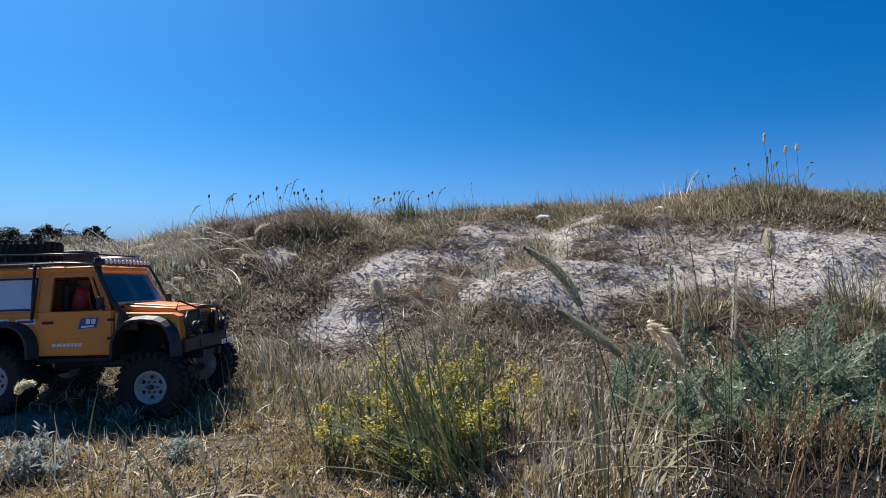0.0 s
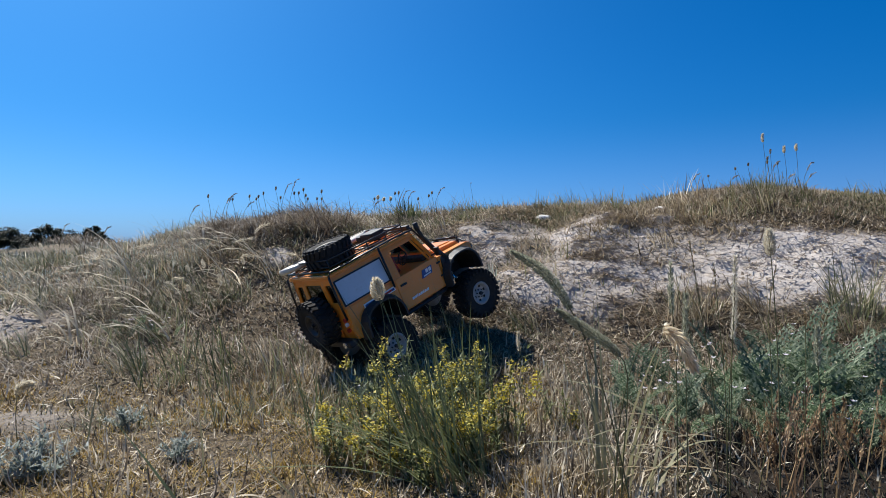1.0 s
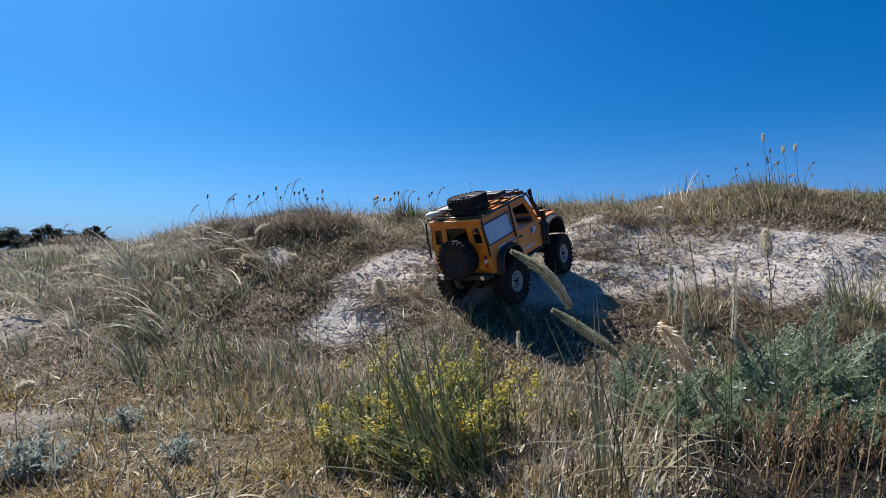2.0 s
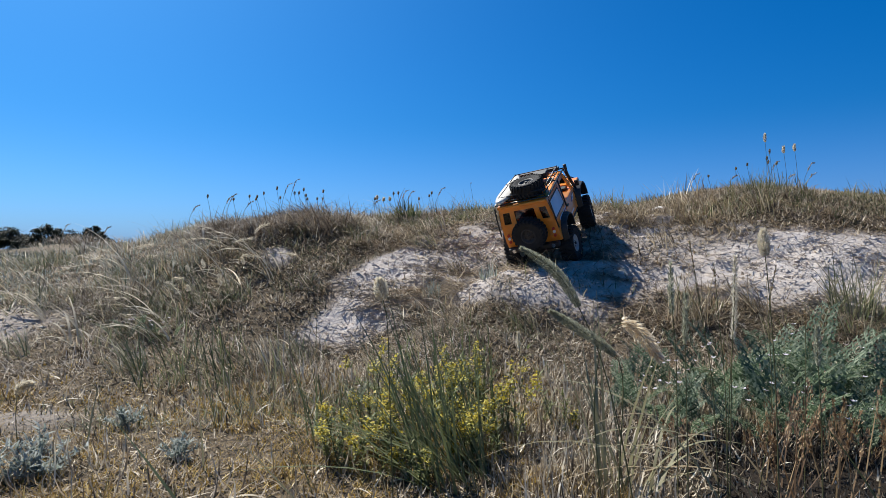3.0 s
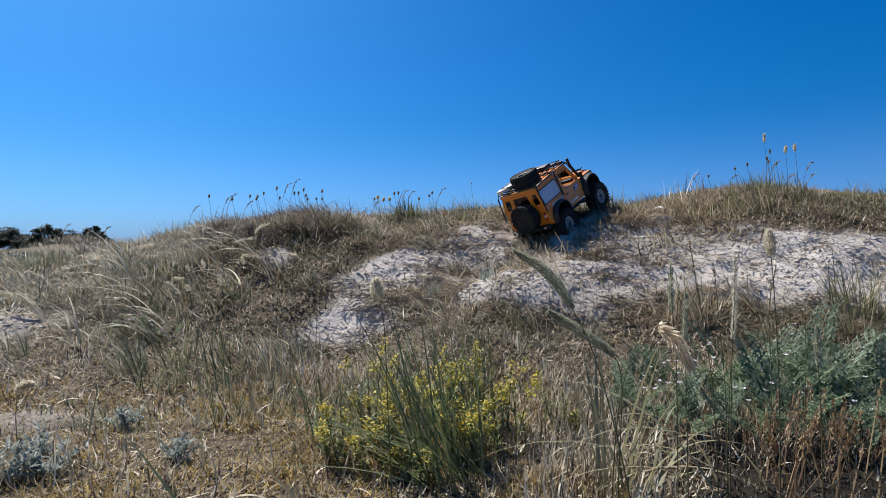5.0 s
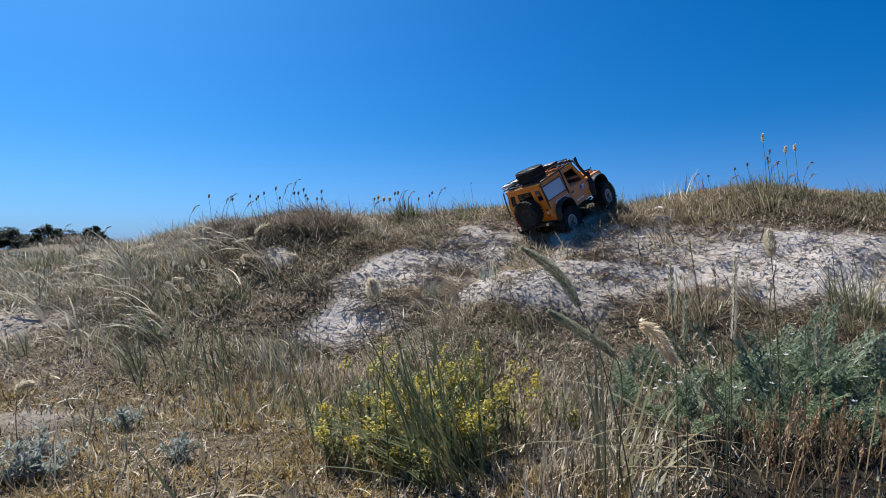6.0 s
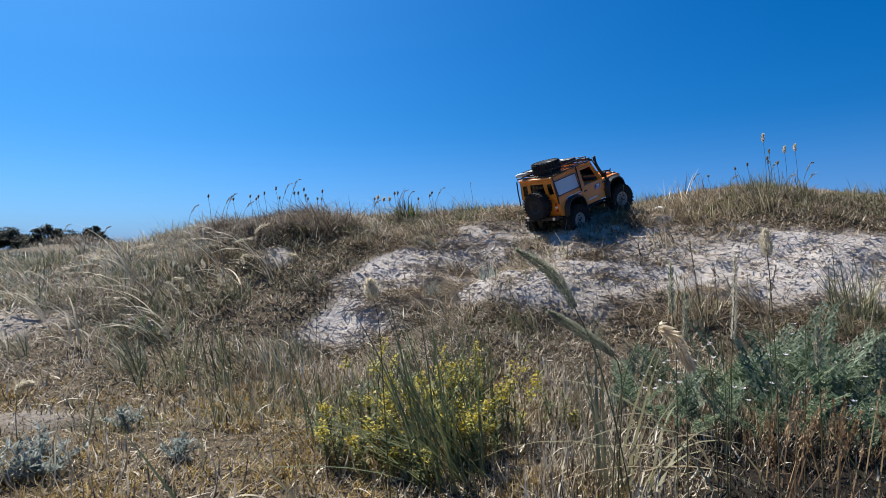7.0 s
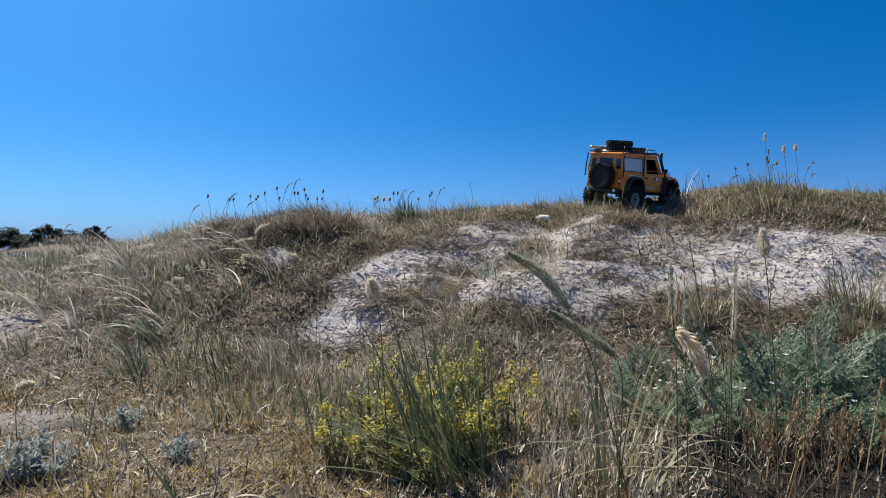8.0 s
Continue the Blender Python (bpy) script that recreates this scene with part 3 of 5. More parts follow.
        prism(b, [(0.012, 0.143), (0.033, 0.1445), (0.034, 0.147), (0.013, 0.146)], y - 0.0008, y + 0.0008)
        part("print_bar", b, WHITE, st)
        b = bmesh.new()
        x = -0.037
        for i, w in enumerate((0.006, 0.005, 0.003, 0.005, 0.005, 0.004, 0.005, 0.006)):
            prism(b, [(x, 0.113), (x + w, 0.1135), (x + w + 0.001, 0.1185 + 0.0006 * (i % 3)), (x + 0.001, 0.118)], y - 0.0003, y + 0.0003)
            x += w + 0.0015
        part("door_script", b, WHITE, door, "white unreadable script on the door")
        for x0, x1, m in ((-0.150, -0.112, BLUE), (-0.100, -0.067, RED)):
            b = bmesh.new()
            yq = s * 0.0864
            prism(b, [(x0, 0.150), (x1, 0.151), (x1, 0.160), (x0, 0.159)], yq - 0.0006, yq + 0.0006)
            q = part("quarter_sticker", b, WHITE, truck, "small white sticker with coloured bars")
            b = bmesh.new()
            prism(b, [(x0 + 0.003, 0.1525), ((x0 + x1) / 2 + 0.008, 0.153), ((x0 + x1) / 2 + 0.008, 0.1570), (x0 + 0.003, 0.1565)], yq - 0.0010, yq + 0.0010)
            part("print_bar", b, m, q)
            b = bmesh.new()
            prism(b, [(x1 - 0.010, 0.1525), (x1 - 0.002, 0.153), (x1 - 0.002, 0.1575), (x1 - 0.010, 0.157)], yq - 0.0010, yq + 0.0010)
            part("print_bar", b, BLUE, q)
        # wheel arch flares
        for cx, r, top in ((ARCH_R, 0.0465, 0.006), (ARCH_F, 0.0475, 0.009)):
            b = bmesh.new()
            inner, outer = arch(cx, r, 0.096, 12, top), arch(cx, r + 0.012, 0.094, 12, top - 0.002)
            for (a, c), (d, e) in zip(zip(inner, inner[1:]), zip(outer, outer[1:])):
                q = []
                for (px, pz), yy in ((a, 0.103), (c, 0.103), (e, 0.0865), (d, 0.0865), (a, 0.083), (c, 0.083)):
                    q.append(b.verts.new((px, s * yy, pz)))
                qo = [b.verts.new((px, s * 0.103, pz)) for px, pz in ((d[0] * 0.4 + a[0] * 0.6, d[1] * 0.4 + a[1] * 0.6), (e[0] * 0.4 + c[0] * 0.6, e[1] * 0.4 + c[1] * 0.6))]
                b.faces.new((q[0], q[1], qo[1], qo[0]))
                b.faces.new((qo[0], qo[1], q[2], q[3]))
                b.faces.new((q[0], q[4], q[5], q[1]))
            bmesh.ops.remove_doubles(b, verts=b.verts, dist=0.0001)
            part("wheel_arch", b, BLACK, truck, "wide black plastic wheel arch flare")
        # rock slider
        b = bmesh.new()
        tube(b, [(-0.06, s * 0.080, 0.090), (0.060, s * 0.080, 0.090)], 0.0045, 8)
        tube(b, [(-0.04, s * 0.080, 0.090), (-0.04, s * 0.03, 0.085)], 0.003, 6)
        tube(b, [(0.04, s * 0.080, 0.090), (0.04, s * 0.03, 0.085)], 0.003, 6)
        part("rock_slider", b, TUBE, truck, "black tubular side step")
    # rear face
    b = bmesh.new()
    holed(b, -0.086, 0.086, SILL, GUTTER, [(-0.034, 0.034, 0.178, 0.222), (-0.074, -0.050, 0.182, 0.220), (0.050, 0.074, 0.182, 0.220)],
          lambda u, v, w: (-0.191 + w, u * (1 - max(0, v - SILL) * 1.8), v), 0.004)
    part("rear_panel", b, ORANGE, truck)
    for u0, u1, v0, v1 in ((-0.034, 0.034, 0.178, 0.222), (-0.074, -0.050, 0.182, 0.220), (0.050, 0.074, 0.182, 0.220)):
        b = bmesh.new()
        holed(b, u0, u1, v0, v1, [], lambda u, v, w: (-0.1885 + w, u * (1 - max(0, v - SILL) * 1.8), v), 0.001)
        part("rear_window", b, SMOKE, truck, "smoked rear window")
    b = bmesh.new()
    prism(b, [(-0.1935, 0.108), (-0.1905, 0.108), (-0.1905, 0.172), (-0.1935, 0.172)], -0.042, 0.042, 0.0008)
    part("tail_door", b, ORANGE, truck)
    for s in (-1, 1):
        for z, m in ((0.124, RED), (0.136, WHITE), (0.146, RED)):
            b = bmesh.new()
            disc(b, (-0.192, s * 0.071, z), 0.0042, 0.005, "X", 12)
            part("tail_lamp", b, m, truck)
    # roof with ribs and rounded edge
    b = bmesh.new()
    box(b, -0.197, 0.030, -0.0785, 0.0785, 0.2335, 0.2435, 0.004)
    roof = part("roof", b, ORANGE, truck)
    for y in (-0.05, -0.025, 0.0, 0.025, 0.05):
        b = bmesh.new()
        box(b, -0.185, 0.02, y - 0.004, y + 0.004, 0.2425, 0.2455, 0.001)
        part("roof_rib", b, ORANGE, roof)
    # windscreen
    b = bmesh.new()
    q = [b.verts.new(p) for p in ((0.060, -0.073, 0.182), (0.060, 0.073, 0.182), (0.031, 0.068, 0.231), (0.031, -0.068, 0.231))]
    q2 = [b.verts.new(v.co + Vector((0.0015, 0, 0.0008))) for v in q]
    b.faces.new(q), b.faces.new(q2[::-1])
    for i in range(4):
        b.faces.new((q[i], q[(i + 1) % 4], q2[(i + 1) % 4], q2[i]))
    part("windscreen", b, PANE, truck, "clear raked windscreen")
    b = bmesh.new()
    tube(b, [(0.061, -0.078, 0.1795), (0.061, 0.078, 0.1795)], 0.004, 6)
    tube(b, [(0.030, -0.074, 0.234), (0.030, 0.074, 0.234)], 0.004, 6)
    tube(b, [(0.061, 0.0, 0.180), (0.030, 0.0, 0.233)], 0.0018, 6)
    part("windscreen_frame", b, ORANGE, truck)
    # cage: bars along the roof, hoops down the sides
    for s in (-1, 1):
        yl, yu = s * 0.091, s * 0.085
        for name, pts in (("cage_bar", [(-0.198, yl, 0.150), (-0.199, s * 0.088, 0.20), (-0.197, yu, 0.238), (-0.19, s * 0.084, 0.2475), (-0.02, s * 0.084, 0.2485), (0.030, s * 0.083, 0.246), (0.047, s * 0.084, 0.215), (0.068, s * 0.087, 0.172)]),
                          ("cage_bar", [(-0.069, yl, 0.158), (-0.069, s * 0.089, 0.20), (-0.069, yu, 0.2485)])):
            b = bmesh.new()
            tube(b, pts, 0.0024, 8)
            part(name, b, TUBE, truck, "thin black roll cage bar", True)
    for x in (-0.19, -0.069, 0.030):
        b = bmesh.new()
        tube(b, [(x, -0.084, 0.2485), (x, 0.084, 0.2485)], 0.0024, 8)
        part("cage_bar", b, TUBE, truck, "", True)
    # roof rack
    b = bmesh.new()
    for z in (0.253, 0.267):
        loop = [(-0.178, -0.070, z), (-0.178, 0.070, z), (0.015, 0.070, z - 0.003), (0.015, -0.070, z - 0.003), (-0.178, -0.070, z)]
        tube(b, loop, 0.0017, 6)
    for x in (-0.178, -0.13, -0.08, -0.03, 0.015):
        for s in (-1, 1):
            tube(b, [(x, s * 0.070, 0.246), (x, s * 0.070, 0.267)], 0.0014, 6)
        tube(b, [(x, -0.070, 0.252), (x, 0.070, 0.252)], 0.0014, 6)
    for y in (-0.045, -0.02, 0.005, 0.03, 0.05):
        tube(b, [(-0.178, y, 0.2525), (0.015, y, 0.2495)], 0.0012, 6)
    part("roof_rack", b, TUBE, truck, "black tubular roof rack", True)
    # box and bags ahead of the tyre
    b = bmesh.new()
    box(b, -0.048, -0.012, -0.050, -0.004, 0.2535, 0.272, 0.003)
    box(b, -0.045, -0.030, 0.002, 0.018, 0.2535, 0.267, 0.002)
    part("tool_box", b, BLACK, truck, "black box on the roof rack")
    # board strapped along the far roof edge
    b = bmesh.new()
    n = 15
    rows = []
    for i in range(n):
        f = i / (n - 1)
        x = -0.216 + 0.235 * f
        w = 0.027 * (1 - abs(2 * f - 0.95) ** 3.2 * 0.97)
        z = 0.2585 + 0.004 * (1 - f) ** 3
        rows.append([b.verts.new((x, 0.060 + u * w, z + t)) for u, t in ((-1, 0.001), (-0.75, 0.006), (0.75, 0.006), (1, 0.001), (0.75, -0.0045), (-0.75, -0.0045))])
    for a, c in zip(rows, rows[1:]):
        for i in range(6):
            b.faces.new((a[i], a[(i + 1) % 6], c[(i + 1) % 6], c[i]))
    b.faces.new(rows[0]), b.faces.new(rows[-1][::-1])
    part("surfboard", b, CREAM, truck, "cream toy surfboard strapped to the roof rack", True)
    for x in (-0.15, -0.06):
        b = bmesh.new()
        tube(b, [(x, 0.034, 0.256), (x, 0.040, 0.2645), (x, 0.080, 0.2645), (x, 0.086, 0.254)], 0.0015, 6)
        part("strap", b, STRAP, truck, "brown strap")
    # light bar on the windscreen top
    b = bmesh.new()
    box(b, 0.028, 0.038, -0.070, 0.070, 0.2460, 0.2560, 0.001)
    bar = part("light_bar", b, BLACK, truck, "black bar of small lamps")
    for i in range(12):
        b = bmesh.new()
        disc(b, (0.0385, -0.0635 + i * 0.01155, 0.2512), 0.0040, 0.003, "X", 10)
        part("lamp", b, WHITE, bar, "small white lamp")
    # snorkel
    b = bmesh.new()
    tube(b, [(0.094, -0.0875, 0.150), (0.078, -0.0890, 0.170), (0.064, -0.0890, 0.188), (0.046, -0.0880, 0.222), (0.040, -0.0880, 0.243)], 0.0042, 10)
    tube(b, [(0.040, -0.0880, 0.241), (0.0395, -0.0880, 0.2475), (0.0395, -0.0880, 0.257)], 0.0056, 10)
    prism(b, [(0.070, 0.140), (0.106, 0.136), (0.106, 0.156), (0.074, 0.164)], -0.0885, -0.0850, 0.001)
    part("snorkel", b, BLACK, truck, "black raised air intake", True)
    # bumpers and bull bar
    b = bmesh.new()
    box(b, 0.193, 0.213, -0.078, 0.078, 0.098, 0.121, 0.003)
    bumper = part("front_bumper", b, BLACK, truck, "black steel front bumper")
    b = bmesh.new()
    box(b, 0.2125, 0.2145, -0.026, 0.026, 0.1015, 0.1165, 0.0006)
    plate = part("number_plate", b, BLACK, bumper, "black plate with white bars")
    b = bmesh.new()
    for x in (-0.018, -0.008, 0.004, 0.013):
        box(b, 0.2143, 0.2152, x, x + 0.006, 0.105, 0.113)
    part("print_bar", b, WHITE, plate)
    b = bmesh.new()
    for s in (-1, 1):
        tube(b, [(0.206, s * 0.030, 0.118), (0.219, s * 0.034, 0.140), (0.214, s * 0.036, 0.171)], 0.0032, 8)
        tube(b, [(0.208, s * 0.036, 0.122), (0.214, s * 0.072, 0.124), (0.211, s * 0.078, 0.150), (0.207, s * 0.060, 0.163), (0.214, s * 0.036, 0.166)], 0.0026, 8)
        tube(b, [(0.214, s * 0.034, 0.168), (0.186, s * 0.058, 0.182), (0.182, s * 0.062, 0.166)], 0.0018, 6)
    tube(b, [(0.214, -0.036, 0.170), (0.214, 0.036, 0.170)], 0.0032, 8)
    part("bull_bar", b, TUBE, truck, "black tubular bull bar", True)
    for s in (-1, 1):
        b = bmesh.new()
        disc(b, (0.221, s * 0.050, 0.136), 0.012, 0.012, "X", 18)
        lamp = part("spot_lamp", b, BLACK, truck, "round black spot lamp")
        b = bmesh.new()
        disc(b, (0.2278, s * 0.050, 0.136), 0.0105, 0.002, "X", 18)
        part("lens", b, SMOKE, lamp)
    b = bmesh.new()
    box(b, -0.207, -0.188, -0.080, 0.080, 0.092, 0.106, 0.003)
    rb = part("rear_bumper", b, BLACK, truck, "black steel rear bumper")
    for s in (-1, 1):
        b = bmesh.new()
        disc(b, (-0.208, s * 0.062, 0.099), 0.0058, 0.003, "X", 14)
        part("bumper_lamp", b, SILVER, rb, "small round silver lamp")
    # chassis, axles, shafts, shocks
    b = bmesh.new()
    for s in (-1, 1):
        box(b, -0.185, 0.190, s * 0.030 - 0.004, s * 0.030 + 0.004, 0.084, 0.098, 0.001)
    box(b, -0.08, 0.05, -0.026, 0.026, 0.070, 0.096, 0.004)
    for x in (-0.17, -0.03, 0.08, 0.18):
        box(b, x - 0.004, x + 0.004, -0.030, 0.030, 0.086, 0.096, 0.001)
    part("chassis", b, BLACK, truck, "black ladder chassis and gearbox")
    for x in (AXLE_R, AXLE_F):
        b = bmesh.new()
        tube(b, [(x, -0.075, TYRE), (x, 0.075, TYRE)], 0.007, 10)
        bmesh.ops.create_icosphere(b, subdivisions=2, radius=0.017, matrix=Matrix.Translation((x, 0.012, TYRE)))
        tube(b, [(x, 0.012, TYRE), (0.0, 0.0, 0.080)], 0.0035, 8)
        part("axle", b, BLACK, truck, "black axle with prop shaft", True)
        for s in (-1, 1):
            b = bmesh.new()
            tube(b, [(x, s * 0.050, TYRE), (x * 0.9, s * 0.040, 0.110)], 0.0052, 10)
            part("shock_absorber", b, SILVER, truck, "silver shock absorber", True)
    # inside: seat, doll, wheel, dash
    b = bmesh.new()
    box(b, 0.035, 0.058, -0.072, 0.072, 0.168, 0.180, 0.003)
    part("dashboard", b, BLACK, truck)
    for s in (-1, 1):
        b = bmesh.new()
        box(b, -0.046, -0.034, s * 0.036 - 0.020, s * 0.036 + 0.020, SILL, 0.216, 0.004)
        box(b, -0.044, -0.037, s * 0.036 - 0.010, s * 0.036 + 0.010, 0.214, 0.226, 0.002)
        part("seat", b, BLACK, truck, "black seat with headrest")
    b = bmesh.new()
    tube(b, [(-0.022, -0.036, 0.168), (-0.024, -0.036, 0.186), (-0.022, -0.036, 0.200), (-0.020, -0.036, 0.207)], 0.0165, 12, 0.55)
    part("doll", b, RED, truck, "plain red doll on the driving seat", True)
    b = bmesh.new()
    ring = []
    for i in range(17):
        a = 2 * math.pi * i / 16
        ring.append((0.014 + 0.006 * math.sin(a), -0.036 + 0.0155 * math.cos(a), 0.190 + 0.0140 * math.sin(a)))
    tube(b, ring, 0.0016, 6)
    tube(b, [(0.014, -0.036, 0.190), (0.036, -0.036, 0.176)], 0.0018, 6)
    for a in (0.5, 2.6, 4.7):
        tube(b, [(0.014, -0.036, 0.190), (0.014 + 0.006 * math.sin(a), -0.036 + 0.015 * math.cos(a), 0.190 + 0.0138 * math.sin(a))], 0.0012, 5)
    part("steering_wheel", b, BLACK, truck, "", True)


def wheel_meshes():
    """Tyre, rim and hub of one wheel, about the origin, its outer face towards -y."""
    b = bmesh.new()
    w = 0.021
    prof = [(0.0255, -w * 0.78), (0.038, -w), (0.048, -w * 1.02), (0.0525, -w * 0.8), (0.0535, 0.0), (0.0525, w * 0.8), (0.048, w * 1.02), (0.040, w), (0.030, w * 0.8)]
    lathe(b, prof, 36)
    for k in range(26):
        a = 2 * math.pi * k / 26
        for s in (-1, 1):
            off = a + (0.12 if s > 0 else 0)
            m = Matrix.Rotation(off, 4, "Y")
            vs = bmesh.ops.create_cube(b, size=1, matrix=m @ Matrix.Translation((0, s * w * 0.52, 0.0540)) @ Matrix.Rotation(s * 0.35, 4, "Z") @ Matrix.Diagonal((0.0075, w * 0.78, 0.0052, 1)))
            bmesh.ops.create_cube(b, size=1, matrix=m @ Matrix.Translation((0, s * w * 1.0, 0.0495)) @ Matrix.Diagonal((0.0062, 0.004, 0.0085, 1)))
    bmesh.ops.recalc_face_normals(b, faces=b.faces)
    tyre = bpy.data.meshes.new("tyre")
    b.to_mesh(tyre)
    b.free()
    tyre.materials.append(RUBBER)
    b = bmesh.new()
    lathe(b, [(0.0005, -0.0125), (0.0085, -0.0125), (0.010, -0.0095), (0.0195, -0.0115), (0.0210, -0.0165), (0.0240, -0.0185), (0.0260, -0.0175), (0.0300, -0.012), (0.0300, 0.016), (0.0005, 0.016)], 32)
    bmesh.ops.recalc_face_normals(b, faces=b.faces)
    for f in b.faces:
        f.smooth = True
    rim = bpy.data.meshes.new("rim")
    b.to_mesh(rim)
    b.free()
    rim.materials.append(RIM)
    hole = bpy.data.meshes.new("rim_hole")
    b = bmesh.new()
    for k in range(6):
        a = 2 * math.pi * k / 6
        disc(b, (0.0165 * math.sin(a), -0.0100, 0.0165 * math.cos(a)), 0.0034, 0.0025, "Y", 10)
    b.to_mesh(hole)
    b.free()
    hole.materials.append(DARK)
    hub = bpy.data.meshes.new("hub")
    b = bmesh.new()
    disc(b, (0, -0.0145, 0), 0.0042, 0.007, "Y", 6)
    for k in range(6):
        a = 2 * math.pi * (k + 0.5) / 6
        disc(b, (0.0088 * math.sin(a), -0.0120, 0.0088 * math.cos(a)), 0.0016, 0.003, "Y", 6)
    b.to_mesh(hub)
    b.free()
    hub.materials.append(BLACK)
    return tyre, rim, hole, hub


WHEEL_MESHES = wheel_meshes()
BLACK_RIM = WHEEL_MESHES[1].copy()
BLACK_RIM.materials[0] = BLACK
SPARE_MESHES = (WHEEL_MESHES[0], BLACK_RIM, *WHEEL_MESHES[2:])


def add_wheel(name, m, flip=False, label="", dark=False):
    """A wheel under the truck; flip turns its outer face to the left side."""
    wheel = tagged(new(name), label)
    wheel.parent = truck
    wheel.matrix_basis = m
    for n, me in zip(("tyre", "rim", "rim_recess", "hub"), WHEEL_MESHES if not dark else SPARE_MESHES):
        ob = new(n, me)
        ob.parent = wheel
        if flip:
            ob.matrix_basis = pose(0, 0, 0, 0, 0, 180)
    return wheel


build_truck()
for ob in truck.children:
    if ob.name.split(".")[0] in ("bonnet", "grille", "headlight", "headlight_ring", "indicator", "front_bumper", "bull_bar", "spot_lamp"):
        for o in (ob, *ob.children):
            for v in o.data.vertices:
                if v.co.x > 0.067:
                    v.co.x = 0.067 + (v.co.x - 0.067) * 0.78
WHEELS = []
for ax, front in ((AXLE_R, False), (AXLE_F, True)):
    for side in (-1, 1):
        WHEELS.append((add_wheel("wheel", pose(ax, side * 0.087, TYRE), side > 0, "chunky black tyre on a pale grey rim"), ax, side * 0.087, front))
spare = add_wheel("spare_wheel", pose(-0.2135, -0.004, 0.150, 0, 0, -90) @ Matrix.Scale(0.9, 4), False, "spare wheel on the tail door", True)
add_wheel("roof_wheel", pose(-0.135, -0.012, 0.2700, -90, 0, 0) @ Matrix.Scale(0.9, 4), False, "spare wheel lying on the roof rack", True)


def truck_at(t):
    """The truck's pose between the rows of its path."""
    ts = [r[0] for r in TRUCK_PATH]
    return [float(np.interp(t, ts, [r[k] for r in TRUCK_PATH])) for k in range(1, 7)]


def motions():
    walk(truck, [(t, pose(x, y, z, rx, ry, rz)) for t, x, y, z, rx, ry, rz in TRUCK_PATH])
    times = [k / 10 for k in range(81)]
    mats = [pose(*truck_at(t)) for t in times]
    slip = np.interp(times, [0, 1.5, 1.8, 2.6, 3.0, 4.7, 5.8, 6.8, 7.2, 8.0], [0, 5, 25, 30, 40, 35, 30, 20, 5, 0])
    for wheel, ax, side, front in WHEELS:
        rows, turn = [], 0.0
        for k, t in enumerate(times):
            if k:
                step = (mats[k] @ Vector((ax, side, 0)) - mats[k - 1] @ Vector((ax, side, 0))).length
                turn += min(math.degrees(step / TYRE) + slip[k], 80.0)
            foot = mats[k] @ Vector((ax, side, 0))
            drop = float(np.clip(height(foot.x, foot.y) - foot.z, -0.012, 0.012))
            steer = float(np.interp(t, STEER_T, STEER_A)) if front else 0.0
            rows.append((t, pose(ax, side, TYRE + drop, 0, 0, steer) @ pose(0, 0, 0, 0, turn, 0)))
        walk(wheel, rows)
    sway()


# ---------------------------------------------------------------- plants
FERN = plant("grey_green_leaf", [(0.0, (0.055, 0.10, 0.054)), (0.5, (0.125, 0.185, 0.11)), (1.0, (0.36, 0.42, 0.29))], 0.5)
SAGE = plant("blue_grey_leaf", [(0.0, (0.16, 0.20, 0.175)), (0.5, (0.28, 0.325, 0.295)), (1.0, (0.48, 0.52, 0.48))], 0.4)
HERB = plant("bedstraw_leaf", [(0.0, (0.085, 0.11, 0.038)), (0.5, (0.16, 0.19, 0.07)), (1.0, (0.32, 0.34, 0.15))], 0.4)
YELLOW = plant("yellow_flower", [(0.0, (0.50, 0.38, 0.03)), (0.6, (0.72, 0.60, 0.08)), (1.0, (0.84, 0.77, 0.26))], 0.4)
STEM = plant("olive_stem", [(0.0, (0.10, 0.105, 0.045)), (1.0, (0.22, 0.21, 0.09))], 0.15)
RUST = plant("rust_brown_seed", [(0.0, (0.12, 0.07, 0.04)), (0.5, (0.26, 0.165, 0.09)), (1.0, (0.50, 0.36, 0.20))], 0.35)
FLUFF = plant("pale_seed_fluff", [(0.0, (0.60, 0.54, 0.40)), (1.0, (0.85, 0.80, 0.68))], 0.6)
TAN = plant("tan_seed_fluff", [(0.0, (0.72, 0.59, 0.40)), (1.0, (0.92, 0.85, 0.70))], 0.65)
SPIKE = plant("green_seed_spike", [(0.0, (0.27, 0.29, 0.20)), (1.0, (0.52, 0.52, 0.41))], 0.6)
PALE = plant("white_petal", [(0.0, (0.62, 0.56, 0.66)), (1.0, (0.80, 0.78, 0.80))], 0.3)
NEEDLE = plant("dark_pine_foliage", [(0.0, (0.012, 0.02, 0.012)), (1.0, (0.035, 0.048, 0.026))], 0.1, grain=2)
BARK = paint("pine_bark", (0.07, 0.05, 0.035), 0.9, wear=0.3, scale=2)
FARG = plant("grey_green_far_grass", [(0.0, (0.05, 0.06, 0.045)), (0.6, (0.125, 0.14, 0.105)), (1.0, (0.32, 0.32, 0.26))], 0.2, grain=6)
HAY = plant("fine_pale_hay", [(0.0, (0.20, 0.17, 0.13)), (0.5, (0.46, 0.41, 0.34)), (1.0, (0.78, 0.73, 0.64))], 0.3)
# dead-leaf brown pulled down to near black to paint in the shade
SHADED_MOULD = plant("leaf_mould", [(0.0, (0.010, 0.008, 0.006)), (0.6, (0.028, 0.021, 0.015)), (0.92, (0.07, 0.053, 0.038)), (1.0, (0.45, 0.38, 0.29))], 0.05)
